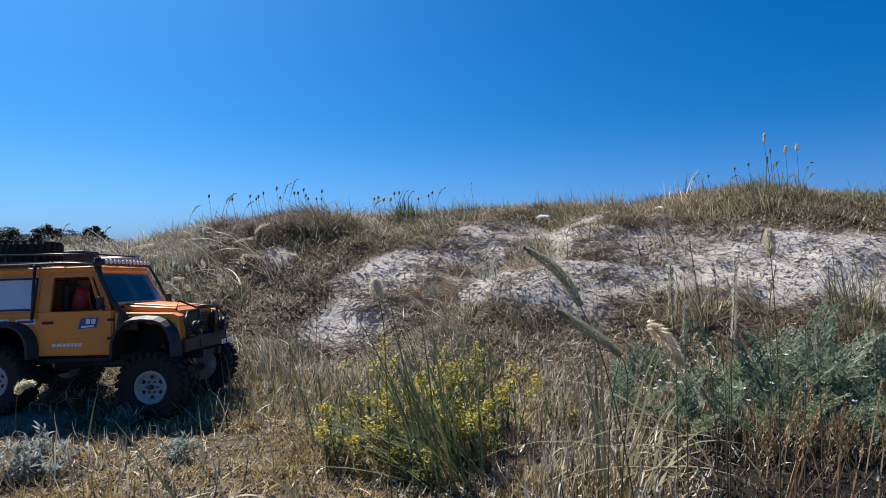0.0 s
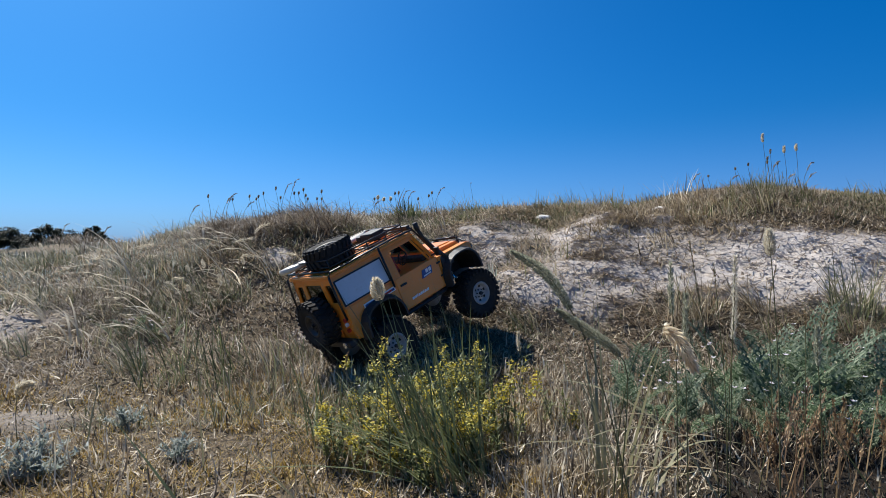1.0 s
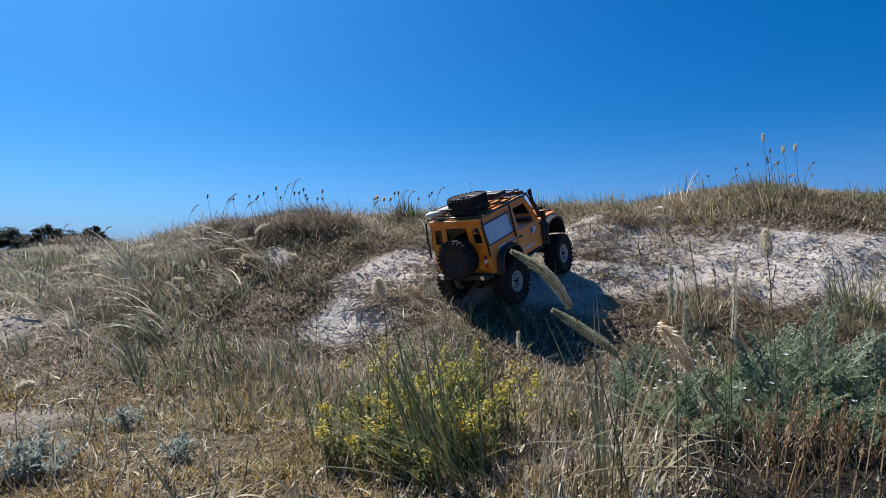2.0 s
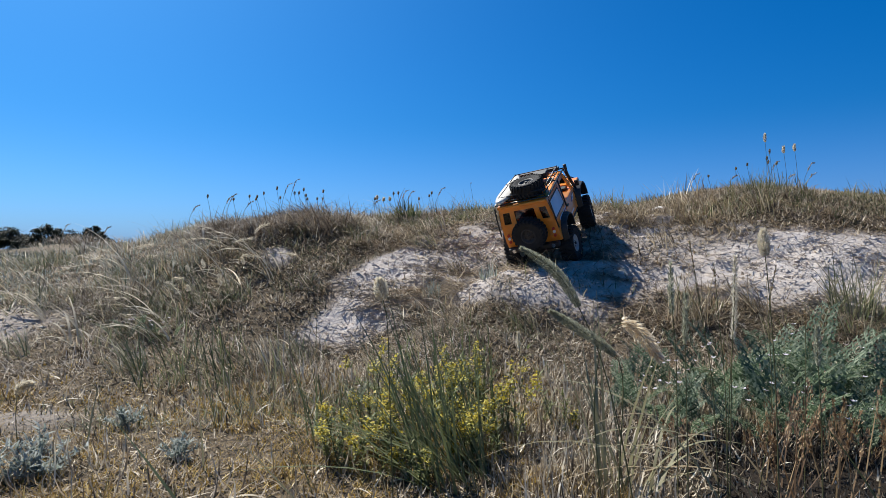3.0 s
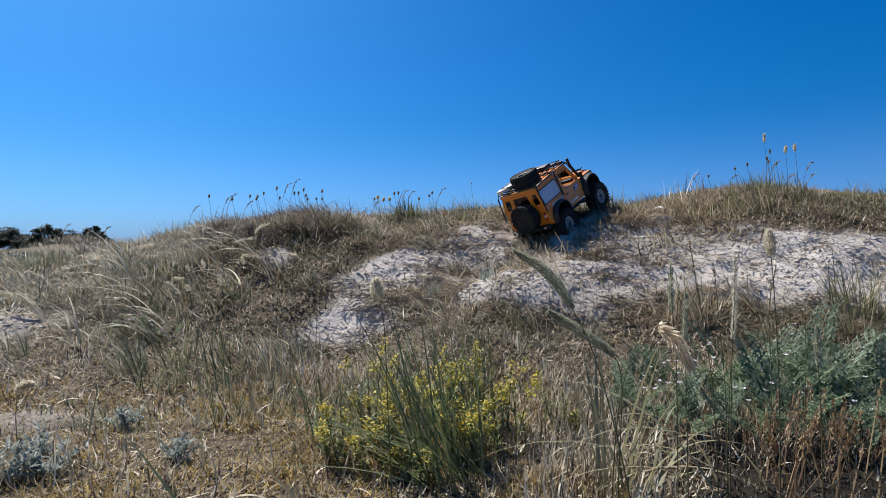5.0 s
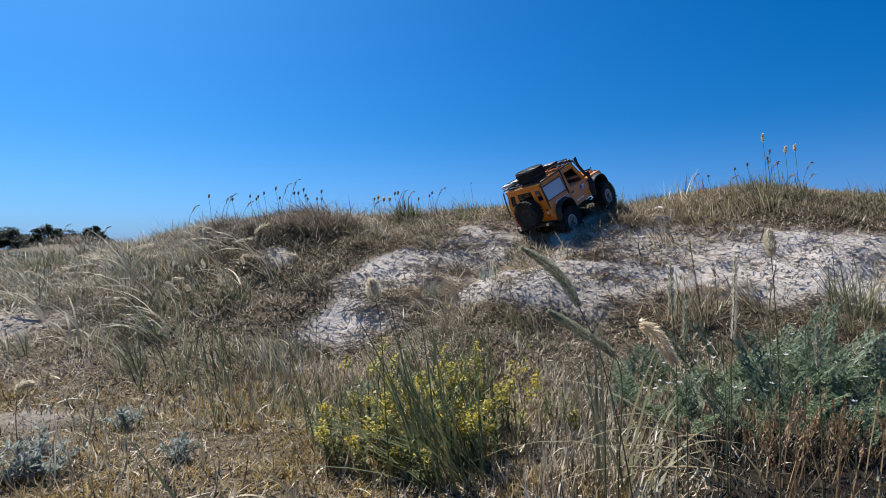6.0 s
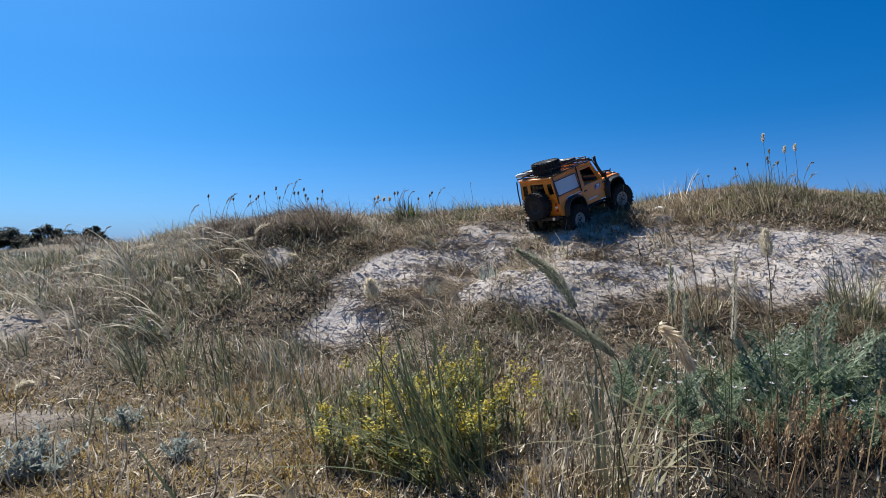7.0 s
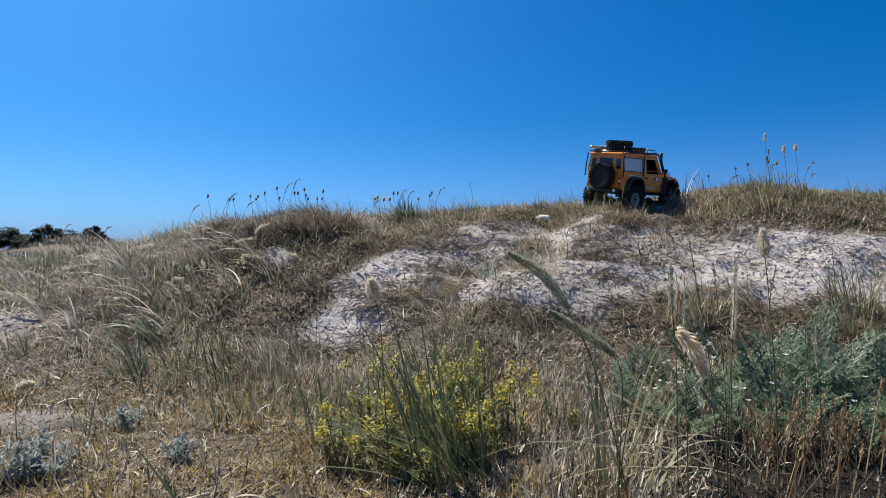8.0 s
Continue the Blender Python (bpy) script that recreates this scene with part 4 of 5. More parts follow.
MAT_DEAD = plant("grey_dead_grass", [(0.0, (0.075, 0.056, 0.042)), (0.6, (0.235, 0.19, 0.145)), (1.0, (0.52, 0.455, 0.36))], 0.15)


def arr_part(name, vf, material, parent, label=""):
    """Arrays of verts and faces as one mesh under a thing."""
    ob = new(name, mesh_from(name, vf[0], vf[1], [material]))
    ob.parent = parent
    return tagged(ob, label, kind="" if name in ("blade", "crown", "seed_head", "leaf") else "stuff")


def gz(x, y):
    return float(surface(x, y))


def tuft(name, label, mat, x, y, n, length, width, lean, curl, heading, spread, radius, segments=5, singly=False):
    """A tuft of blades that fans out of one root."""
    thing = tagged(new(name), label, "grass tuft", group="grass tufts")
    thing.location = (x, y, gz(x, y))
    if singly:
        for k in range(n):
            rr, aa, one = radius * math.sqrt(rng.uniform()), rng.uniform(0, 2 * math.pi), np.ones(1)
            p = np.array([[rr * math.cos(aa), rr * math.sin(aa), -0.004]])
            arr_part("blade", blades(p, one * rng.uniform(*length), one * rng.uniform(*width), one * rng.uniform(*lean), one * rng.uniform(*curl), one * (heading + rng.normal(0, spread)), segments), mat, thing)
        return thing
    r = radius * np.sqrt(rng.uniform(0, 1, n))
    a = rng.uniform(0, 2 * math.pi, n)
    roots = np.stack([r * np.cos(a), r * np.sin(a), np.full(n, -0.004)], 1)
    roots[:, 2] += surface(x + roots[:, 0], y + roots[:, 1]) - gz(x, y)
    h = heading + rng.normal(0, spread, n)
    vf = blades(roots, rng.uniform(*length, n), rng.uniform(*width, n), rng.uniform(*lean, n), rng.uniform(*curl, n), h, segments)
    arr_part("foliage", vf, mat, thing)
    return thing


LEFT = math.pi
marram = tuft("marram_tuft", "dark green marram tuft blown over beside yellow flowers", GREEN, 0.015, 0.69, 90, (0.13, 0.26), (0.0020, 0.0036), (0.10, 1.05), (-0.1, 0.6), LEFT - 0.2, 0.65, 0.045, 6, True)
tuft("marram_tuft", "thin green tuft among yellow flowers", GREEN, 0.035, 0.93, 70, (0.10, 0.20), (0.0016, 0.0030), (0.0, 0.6), (0.0, 0.6), LEFT, 0.9, 0.07, 5, True)
tuft("marram_tuft", "thin green tuft among dry straw", GREEN, -0.14, 0.84, 45, (0.07, 0.15), (0.0016, 0.0030), (0.1, 0.9), (0.0, 0.8), LEFT, 0.8, 0.06, 5, True)
tuft("marram_tuft", "few long arching blades bent towards the ground", MIXED, 0.215, 0.63, 6, (0.15, 0.24), (0.003, 0.0048), (0.15, 0.7), (1.3, 2.1), 0.0, 0.5, 0.02, 8, True)
tuft("marram_tuft", "upright green tuft with long bent blades", MIXED, 0.185, 0.645, 17, (0.12, 0.24), (0.0022, 0.0040), (0.0, 0.45), (0.0, 0.6), LEFT + 0.3, 1.2, 0.018, 6, True)
tuft("arching_tuft", "olive tuft of long blades arching to the ground", MIXED, 0.300, 0.600, 6, (0.20, 0.30), (0.003, 0.0046), (0.3, 0.7), (1.3, 2.0), LEFT, 0.35, 0.03, 8, True)
tuft("arching_tuft", "olive tuft of long blades arching to the ground", DRY, 0.36, 0.66, 5, (0.18, 0.30), (0.003, 0.0046), (0.4, 0.9), (1.0, 1.7), LEFT, 0.5, 0.05, 8, True)
tuft("dry_tuft", "dry tuft with thin tall stalks", DRY, 0.60, 1.45, 60, (0.07, 0.17), (0.0014, 0.003), (0.0, 0.6), (0.0, 0.7), LEFT, 1.4, 0.05)
tuft("green_tuft", "yellow-green tuft on the dune face", MIXED, 1.02, 1.47, 110, (0.07, 0.18), (0.0016, 0.0032), (0.0, 0.7), (0.0, 0.8), 0.0, 3.0, 0.06)
tuft("green_tuft", "thin green tuft at the foot of the dune", GREEN, -0.50, 1.22, 120, (0.05, 0.13), (0.0014, 0.0028), (0.0, 0.6), (0.0, 0.8), LEFT, 1.0, 0.12)
tuft("green_tuft", "thin green tuft at the foot of the dune", MIXED, -0.36, 1.12, 60, (0.05, 0.13), (0.0014, 0.0028), (0.0, 0.6), (0.0, 0.8), LEFT, 1.0, 0.10)
tuft("green_tuft", "leafy green tuft on the crest", GREEN, -0.145, 2.42, 120, (0.05, 0.11), (0.003, 0.006), (0.0, 0.9), (0.0, 0.6), 0.0, 3.0, 0.05)
tuft("dry_tuft", "tall reddish dry tuft on the crest", TAN, 0.945, 2.42, 26, (0.07, 0.16), (0.0014, 0.0034), (0.0, 0.5), (0.1, 0.9), 0.0, 2.0, 0.09)
tuft("dry_tuft", "tall pale dry tuft on the crest", DRY, 1.02, 2.46, 40, (0.04, 0.10), (0.0014, 0.0034), (0.0, 0.4), (0.0, 0.5), LEFT, 2.0, 0.08)
tuft("dry_tuft", "tall pale dry tuft on the crest", MIXED, 1.28, 2.34, 80, (0.04, 0.12), (0.0014, 0.0034), (0.0, 0.4), (0.0, 0.5), LEFT, 2.0, 0.08)
for gx_, gy_, gn in ((-0.03, 1.62, 30), (-0.02, 1.66, 24)):
    tuft("grey_tuft", "small grey-green tuft on bare sand", SAGE, gx_, gy_, gn, (0.025, 0.05), (0.0016, 0.0032), (0.0, 0.6), (0.0, 0.4), 0.0, 3.0, 0.022)
tuft("grey_tuft", "small grey-green tuft on bare sand", SAGE, 0.128, 1.66, 46, (0.025, 0.055), (0.002, 0.004), (0.0, 0.8), (0.0, 0.5), 0.0, 3.0, 0.028)
tuft("grey_tuft", "grey dead tuft at the dune edge", MAT_DEAD, 0.70, 2.10, 50, (0.03, 0.07), (0.0014, 0.003), (0.2, 1.1), (0.2, 1.0), 0.0, 3.0, 0.05)
tuft("grey_tuft", "grey dead tuft at the dune edge", MAT_DEAD, 0.82, 2.16, 40, (0.03, 0.07), (0.0014, 0.003), (0.2, 1.1), (0.2, 1.0), 0.0, 3.0, 0.05)
tuft("grey_tuft", "dark dead tuft hanging over the crest", MAT_DEAD, 0.60, 2.33, 130, (0.03, 0.075), (0.0014, 0.003), (0.3, 1.3), (0.2, 1.2), 0.0, 3.0, 0.06)
# pale drooping plumes and grey clumps on the slope
for x, y, n in ((-0.58, 1.87, 12), (-0.68, 1.93, 8), (-0.79, 1.60, 9), (-0.66, 1.40, 9), (-0.98, 1.85, 10), (-0.60, 1.70, 9), (-0.84, 1.38, 8), (-1.30, 1.84, 8), (-0.50, 1.78, 7), (-0.90, 1.70, 7), (-0.72, 1.50, 7), (-1.02, 1.52, 7)):
    tuft("plume_tuft", "tuft of pale drooping feathery plumes", FLUFF, x, y, n, (0.11, 0.20), (0.003, 0.0066), (0.3, 0.9), (0.7, 1.5), LEFT + rng.normal(0, 0.3), 0.45, 0.03, 7)
for x, y, n in ((-0.92, 1.55, 150), (-0.84, 1.60, 110), (-1.02, 1.62, 110), (-0.60, 1.98, 140), (-0.70, 2.02, 120), (-0.78, 1.46, 80)):
    tuft("grey_tuft", "matted grey dead clump on the slope", MAT_DEAD, x, y, n, (0.04, 0.10), (0.0010, 0.0024), (0.0, 1.2), (0.2, 1.4), 0.0, 3.1, 0.055)
# thin blown tufts along the face and the foot of the dune
for i in range(46):
    tx, ty = rng.uniform(-1.5, 1.5), rng.uniform(1.15, 2.5)
    if sand_cover(np.array(tx), np.array(ty)) > 0.5 and rng.uniform() < 0.68:
        continue
    if abs(tx - np.interp(ty, [1.1, 1.5, 2.0, 2.5], [-0.25, 0.08, 0.4, 0.75])) < 0.2:
        continue
    k = int(rng.integers(0, 3))
    tuft("dry_tuft", ("dry tan tuft on the dune face", "half-green tuft on the dune face", "bleached tuft blown flat on the dune face")[k], (DRY, MIXED, STRAW)[k], tx, ty,
         int(rng.integers(25, 60)), (0.05, 0.13), (0.0013, 0.003), (0.1, 0.8), (0.2, 1.2), LEFT - 0.2, 0.7, 0.04)

# brown scrub on the far hump
for tx, ty, tn, th_ in ((-5.55, 8.9, 240, 0.16), (-5.9, 9.0, 200, 0.12), (-5.2, 8.8, 200, 0.14), (-4.7, 8.5, 220, 0.12), (-6.6, 9.3, 160, 0.08), (-4.3, 8.3, 160, 0.09)):
    tuft("far_scrub", "brown windswept scrub on a far dune hump", MAT_DEAD, tx, ty, tn, (th_ * 0.6, th_ * 1.3), (0.008, 0.018), (0.2, 1.2), (0.2, 1.0), 0.0, 3.0, 0.32)

# single heavy blades near the lens
for bx, by, ln, wd, le, cu, hd, mat in ((-0.215, 0.545, 0.150, 0.0050, 0.65, 0.12, LEFT - 0.15, GREEN), (-0.135, 0.60, 0.11, 0.0042, 0.7, 0.1, LEFT, MIXED), (-0.145, 0.66, 0.10, 0.0034, 0.3, 0.2, LEFT, GREEN),
                                        (-0.30, 0.56, 0.09, 0.0026, 0.02, 0.1, 0.5, MIXED), (-0.29, 0.72, 0.08, 0.0022, 0.1, 0.1, 2.5, MIXED), (0.43, 0.56, 0.20, 0.0036, 0.55, 0.25, LEFT + 0.2, GREEN),
                                        (-0.47, 0.78, 0.10, 0.003, 0.2, 0.2, 1.5, MIXED), (-0.24, 0.62, 0.09, 0.0034, 0.7, 1.9, 0.0, STRAW)):
    th = tagged(new("grass_blade"), "single long bent grass blade", "grass", group="single blades")
    th.location = (bx, by, gz(bx, by) - 0.003)
    one = np.array([1.0])
    arr_part("blade", blades(np.zeros((1, 3)), one * ln, one * wd, one * le, one * cu, one * hd, 8), mat, th)


# yellow bedstraw: thin stems with clusters of tiny flowers
def bedstraw(x, y, n, radius, tall, label):
    thing = tagged(new("yellow_bedstraw"), label, "wild flower", group="yellow flowers")
    thing.location = (x, y, gz(x, y))
    a, r = rng.uniform(0, 2 * math.pi, n), radius * np.sqrt(rng.uniform(0, 1, n))
    roots = np.stack([r * np.cos(a), r * np.sin(a) * 0.8, np.zeros(n)], 1)
    roots[:, 2] = height(x + roots[:, 0], y + roots[:, 1]) - gz(x, y) - 0.003
    ln, le, cu, hd = rng.uniform(*tall, n), rng.uniform(0, 0.5, n), rng.uniform(0, 0.5, n), rng.uniform(0, 2 * math.pi, n)
    arr_part("stem", blades(roots, ln, np.full(n, 0.0016), le, cu, hd, 4), STEM, thing)
    lv, lf, fv, ff = [], [], [], []
    for i in range(n):
        for k in range(40):
            f = rng.uniform(0.1, 1.0)
            ang = le[i] + cu[i] * f * 0.6
            p = roots[i] + ln[i] * f * np.array([math.cos(hd[i]) * math.sin(ang), math.sin(hd[i]) * math.sin(ang), math.cos(ang)])
            lv.append(p)
        for j in range(int(rng.integers(0, 4)) if i % 3 else 0):
            f = rng.uniform(0.62, 1.0)
            ang = le[i] + cu[i] * f * 0.6
            p = roots[i] + ln[i] * f * np.array([math.cos(hd[i]) * math.sin(ang), math.sin(hd[i]) * math.sin(ang), math.cos(ang)])
            fv.extend(p + rng.normal(0, 1, (30, 3)) * np.array([0.0040, 0.0040, 0.0055]))
    lv, fv = np.array(lv), np.array(fv)
    m = len(lv)
    arr_part("leaf_mass", blades(lv, rng.uniform(0.007, 0.015, m), np.full(m, 0.0018), rng.uniform(0.5, 1.5, m), rng.uniform(0, 0.5, m), rng.uniform(0, 6.28, m), 2), HERB, thing)
    m = len(fv)
    arr_part("blossom", blades(fv, rng.uniform(0.0026, 0.0048, m), rng.uniform(0.0022, 0.0040, m), rng.uniform(0.2, 1.5, m), rng.uniform(0, 1.0, m), rng.uniform(0, 6.28, m), 2), YELLOW, thing, "clusters of tiny yellow flowers")
    return thing


bedstraw(-0.005, 0.835, 85, 0.115, (0.07, 0.145), "yellow-flowered bedstraw bush in the grass")
bedstraw(-0.105, 0.760, 26, 0.060, (0.04, 0.085), "low yellow-flowered bedstraw among straw")
bedstraw(0.045, 0.760, 20, 0.045, (0.03, 0.085), "low yellow-flowered bedstraw among straw")
bedstraw(0.155, 0.860, 9, 0.05, (0.03, 0.08), "sparse yellow-flowered bedstraw sprigs")
bedstraw(-0.045, 0.690, 8, 0.03, (0.03, 0.06), "sparse yellow-flowered bedstraw sprigs")


# feathery leaves of stork's-bill
def feather_leaf(length, seed):
    r = random.Random(seed)
    verts, faces = [], []

    def leaflet(o, d, up, ln, wd):
        side = d.cross(up).normalized()
        i = len(verts)
        for t, w in ((0, 0.15), (0.35, 1.0), (0.7, 0.7), (1.0, 0.05)):
            c = o + d * (ln * t) - up * (0.15 * ln * t * t)
            verts.append(c - side * (wd * w * 0.5))
            verts.append(c + side * (wd * w * 0.5))
        for k in range(3):
            faces.append((i + 2 * k, i + 2 * k + 1, i + 2 * k + 3, i + 2 * k + 2))

    steps = 12
    bend = r.uniform(0.3, 0.9)
    for k in range(steps + 1):
        f = k / steps
        a = bend * f
        p = Vector((length * math.sin(a) * f * 0.75, 0, length * f * math.cos(a * 0.55)))
        d = Vector((math.sin(a), 0, math.cos(a)))
        up = Vector((-math.cos(a), 0, math.sin(a)))
        if k < steps:
            leaflet(p, d, up, length / steps * 1.1, 0.0018)
        if f < 0.22:
            continue
        span = length * 0.21 * math.sin(math.pi * (0.18 + 0.8 * (1 - f) * 0.9)) + 0.004
        for s in (-1, 1):
            q = (d * 0.55 + Vector((0, s, 0)) * 0.85 + up * r.uniform(0.0, 0.25)).normalized()
            leaflet(p, q, up, span, span * 0.13)
            for m in range(1, 4):
                o = p + q * (span * m * 0.25)
                for e in (-1, 1):
                    w = (q * 0.6 + d * (e * 0.8)).normalized()
                    leaflet(o, w, up, span * (0.42 - 0.06 * m), span * 0.115)
    me = bpy.data.meshes.new("leaf")
    me.from_pydata([tuple(v) for v in verts], [], faces)
    me.materials.append(FERN)
    me.update()
    return me


LEAVES = [feather_leaf(0.085 + 0.012 * k, k) for k in range(5)]


def storksbill(x, y, n, tall, label):
    thing = tagged(new("storksbill_plant"), label, "wild plant", group="feathery green plants")
    thing.location = (x, y, gz(x, y))
    for k in range(round(n * 0.75)):
        leaf = new("leaf", LEAVES[int(rng.integers(0, 5))])
        leaf.parent = thing
        a = rng.uniform(0, 360)
        leaf.matrix_basis = pose(rng.uniform(-0.05, 0.05), rng.uniform(-0.05, 0.05), rng.uniform(-0.012, 0.012), 0, 0, a) @ pose(0, 0, 0, 0, rng.uniform(-8, 30), 0) @ Matrix.Scale(tall * rng.uniform(0.55, 0.98), 4)
    m = 5
    fl = np.stack([rng.uniform(-0.05, 0.05, m), rng.uniform(-0.05, 0.05, m), rng.uniform(0.05, 0.10, m) * tall], 1)
    fl = np.repeat(fl, 5, 0)
    arr_part("blossom", blades(fl, np.full(25, 0.005), np.full(25, 0.004), np.full(25, 1.2), np.zeros(25), rng.uniform(0, 6.28, 25), 2), PALE, thing, "tiny pale lilac flowers")
    arr_part("flower_stalk", blades(np.stack([fl[::5, 0], fl[::5, 1], np.zeros(m)], 1), fl[::5, 2], np.full(m, 0.0012), np.zeros(m), np.zeros(m), np.zeros(m), 2), STEM, thing)
    return thing


for x, y, n, tall in ((0.36, 0.86, 15, 0.95), (0.42, 0.97, 16, 1.15), (0.50, 0.88, 16, 1.1), (0.47, 1.02, 15, 1.25), (0.57, 0.97, 16, 1.2), (0.60, 0.84, 16, 1.1), (0.66, 0.95, 16, 1.25),
                      (0.70, 0.86, 15, 1.15), (0.74, 0.98, 15, 1.3), (0.44, 0.80, 14, 0.85), (0.54, 0.78, 14, 0.8), (0.64, 0.77, 14, 0.9), (0.31, 0.92, 12, 0.85), (0.62, 1.06, 14, 1.25),
                      (0.80, 0.90, 14, 1.2), (0.36, 1.02, 12, 1.0)):
    storksbill(x, y, n, tall, "grey-green feathery stork's-bill plant in a dense patch")
storksbill(-0.11, 1.00, 8, 0.55, "low grey-green feathery plant beside yellow flowers")
storksbill(-0.74, 1.40, 10, 0.6, "low dark green feathery plant in dry grass")
storksbill(-0.66, 1.38, 9, 0.55, "low dark green feathery plant in dry grass")


# blue-grey rosettes
def rosette(x, y, n, size, label):
    thing = tagged(new("grey_plant"), label, "wild plant", group="blue-grey plants")
    thing.location = (x, y, gz(x, y))
    k = n * 16
    stem_h, stem_r = rng.uniform(0, 6.28, n), 1.15 * rng.uniform(0, 1, n) ** 0.7
    ln = rng.uniform(0.6, 1.0, n) * size
    roots = np.zeros((n, 3))
    arr_part("stem", blades(roots, ln, np.full(n, 0.002), stem_r, np.full(n, 0.2), stem_h, 3), SAGE, thing)
    f = np.tile(np.linspace(0.15, 1.0, 16), n)
    i = np.repeat(np.arange(n), 16)
    ang = stem_r[i] + 0.1 * f
    p = (ln[i] * f)[:, None] * np.stack([np.cos(stem_h[i]) * np.sin(ang), np.sin(stem_h[i]) * np.sin(ang), np.cos(ang)], 1)
    arr_part("leaf_mass", blades(p, rng.uniform(0.006, 0.014, k), rng.uniform(0.0018, 0.0034, k), rng.uniform(0.4, 1.3, k), rng.uniform(0, 0.6, k), rng.uniform(0, 6.28, k), 3), SAGE, thing, "narrow blue-grey leaves")
    return thing


rosette(-0.475, 0.70, 26, 0.060, "leafy blue-grey plant on mossy ground")
rosette(-0.50, 0.665, 18, 0.045, "leafy blue-grey plant on mossy ground")
rosette(-0.485, 0.905, 14, 0.045, "small blue-grey plant on mossy ground")
rosette(-0.340, 0.755, 14, 0.042, "small blue-grey plant on mossy ground")
rosette(-0.52, 0.76, 12, 0.04, "small blue-grey plant on mossy ground")


# rust-brown dead stalks with seed clumps
def dock(x, y, n, tall, label):
    thing = tagged(new("dead_stalk_plant"), label, "dry plant", group="brown dead plants")
    thing.location = (x, y, gz(x, y) - 0.003)
    roots = np.stack([rng.normal(0, 0.012, n), rng.normal(0, 0.012, n), np.zeros(n)], 1)
    hd, le, ln = rng.choice([0.0, math.pi], n) + rng.normal(0, 0.7, n), rng.uniform(0.0, 0.75, n), rng.uniform(*tall, n)
    arr_part("stalk", blades(roots, ln, np.full(n, 0.0015), le, np.full(n, 0.05), hd, 3), RUST, thing)
    q = 55
    i = np.repeat(np.arange(n), q)
    f = 0.66 + 0.36 * rng.uniform(0, 1, n * q)
    w = 0.0055 * np.sin(np.pi * np.clip((f - 0.62) / 0.42, 0, 1)) + 0.0008
    ang = le[i] + 0.03
    p = roots[i] + (ln[i] * f)[:, None] * np.stack([np.cos(hd[i]) * np.sin(ang), np.sin(hd[i]) * np.sin(ang), np.cos(ang)], 1)
    p = p + rng.normal(0, 1, p.shape) * (w * 0.36)[:, None]
    k = n * q
    arr_part("seed_mass", blades(p, rng.uniform(0.002, 0.006, k), rng.uniform(0.001, 0.002, k), np.clip(ang + rng.normal(0, 0.25, k), 0, 2), np.zeros(k), hd[i] + rng.normal(0, 0.4, k), 2), RUST, thing, "rust-brown seed clumps")
    return thing


dock(0.352, 0.605, 17, (0.085, 0.145), "rust-brown dead stalks with seed clumps by straw")
dock(0.430, 0.640, 9, (0.07, 0.125), "rust-brown dead stalks with seed clumps by straw")
dock(0.44, 0.70, 5, (0.06, 0.11), "rust-brown dead stalks below green leaves")
dock(0.47, 0.62, 7, (0.07, 0.13), "rust-brown dead stalks below green leaves")
dock(0.38, 0.70, 5, (0.06, 0.11), "rust-brown dead stalks below green leaves")
dock(0.27, 0.70, 6, (0.05, 0.09), "rust-brown dead stalks below green leaves")
dock(0.52, 0.68, 6, (0.07, 0.12), "rust-brown dead stalks below green leaves")


# seed heads on stems
def curve_points(points, n=14):
    """A smooth line through a few points."""
    p = np.array(points, float)
    t = np.linspace(0, len(p) - 1, 80)
    out = []
    for s in t:
        i = int(min(max(math.floor(s), 0), len(p) - 2))
        a, b, c, d = p[max(i - 1, 0)], p[i], p[i + 1], p[min(i + 2, len(p) - 1)]
        f = s - i
        out.append(0.5 * (2 * b + (c - a) * f + (2 * a - 5 * b + 4 * c - d) * f * f + (3 * b - a - 3 * c + d) * f ** 3))
    out = np.array(out)
    run = np.concatenate([[0], np.cumsum(np.linalg.norm(np.diff(out, axis=0), axis=1))])
    even = np.linspace(0, run[-1], n)
    return np.stack([np.interp(even, run, out[:, k]) for k in range(3)], 1)


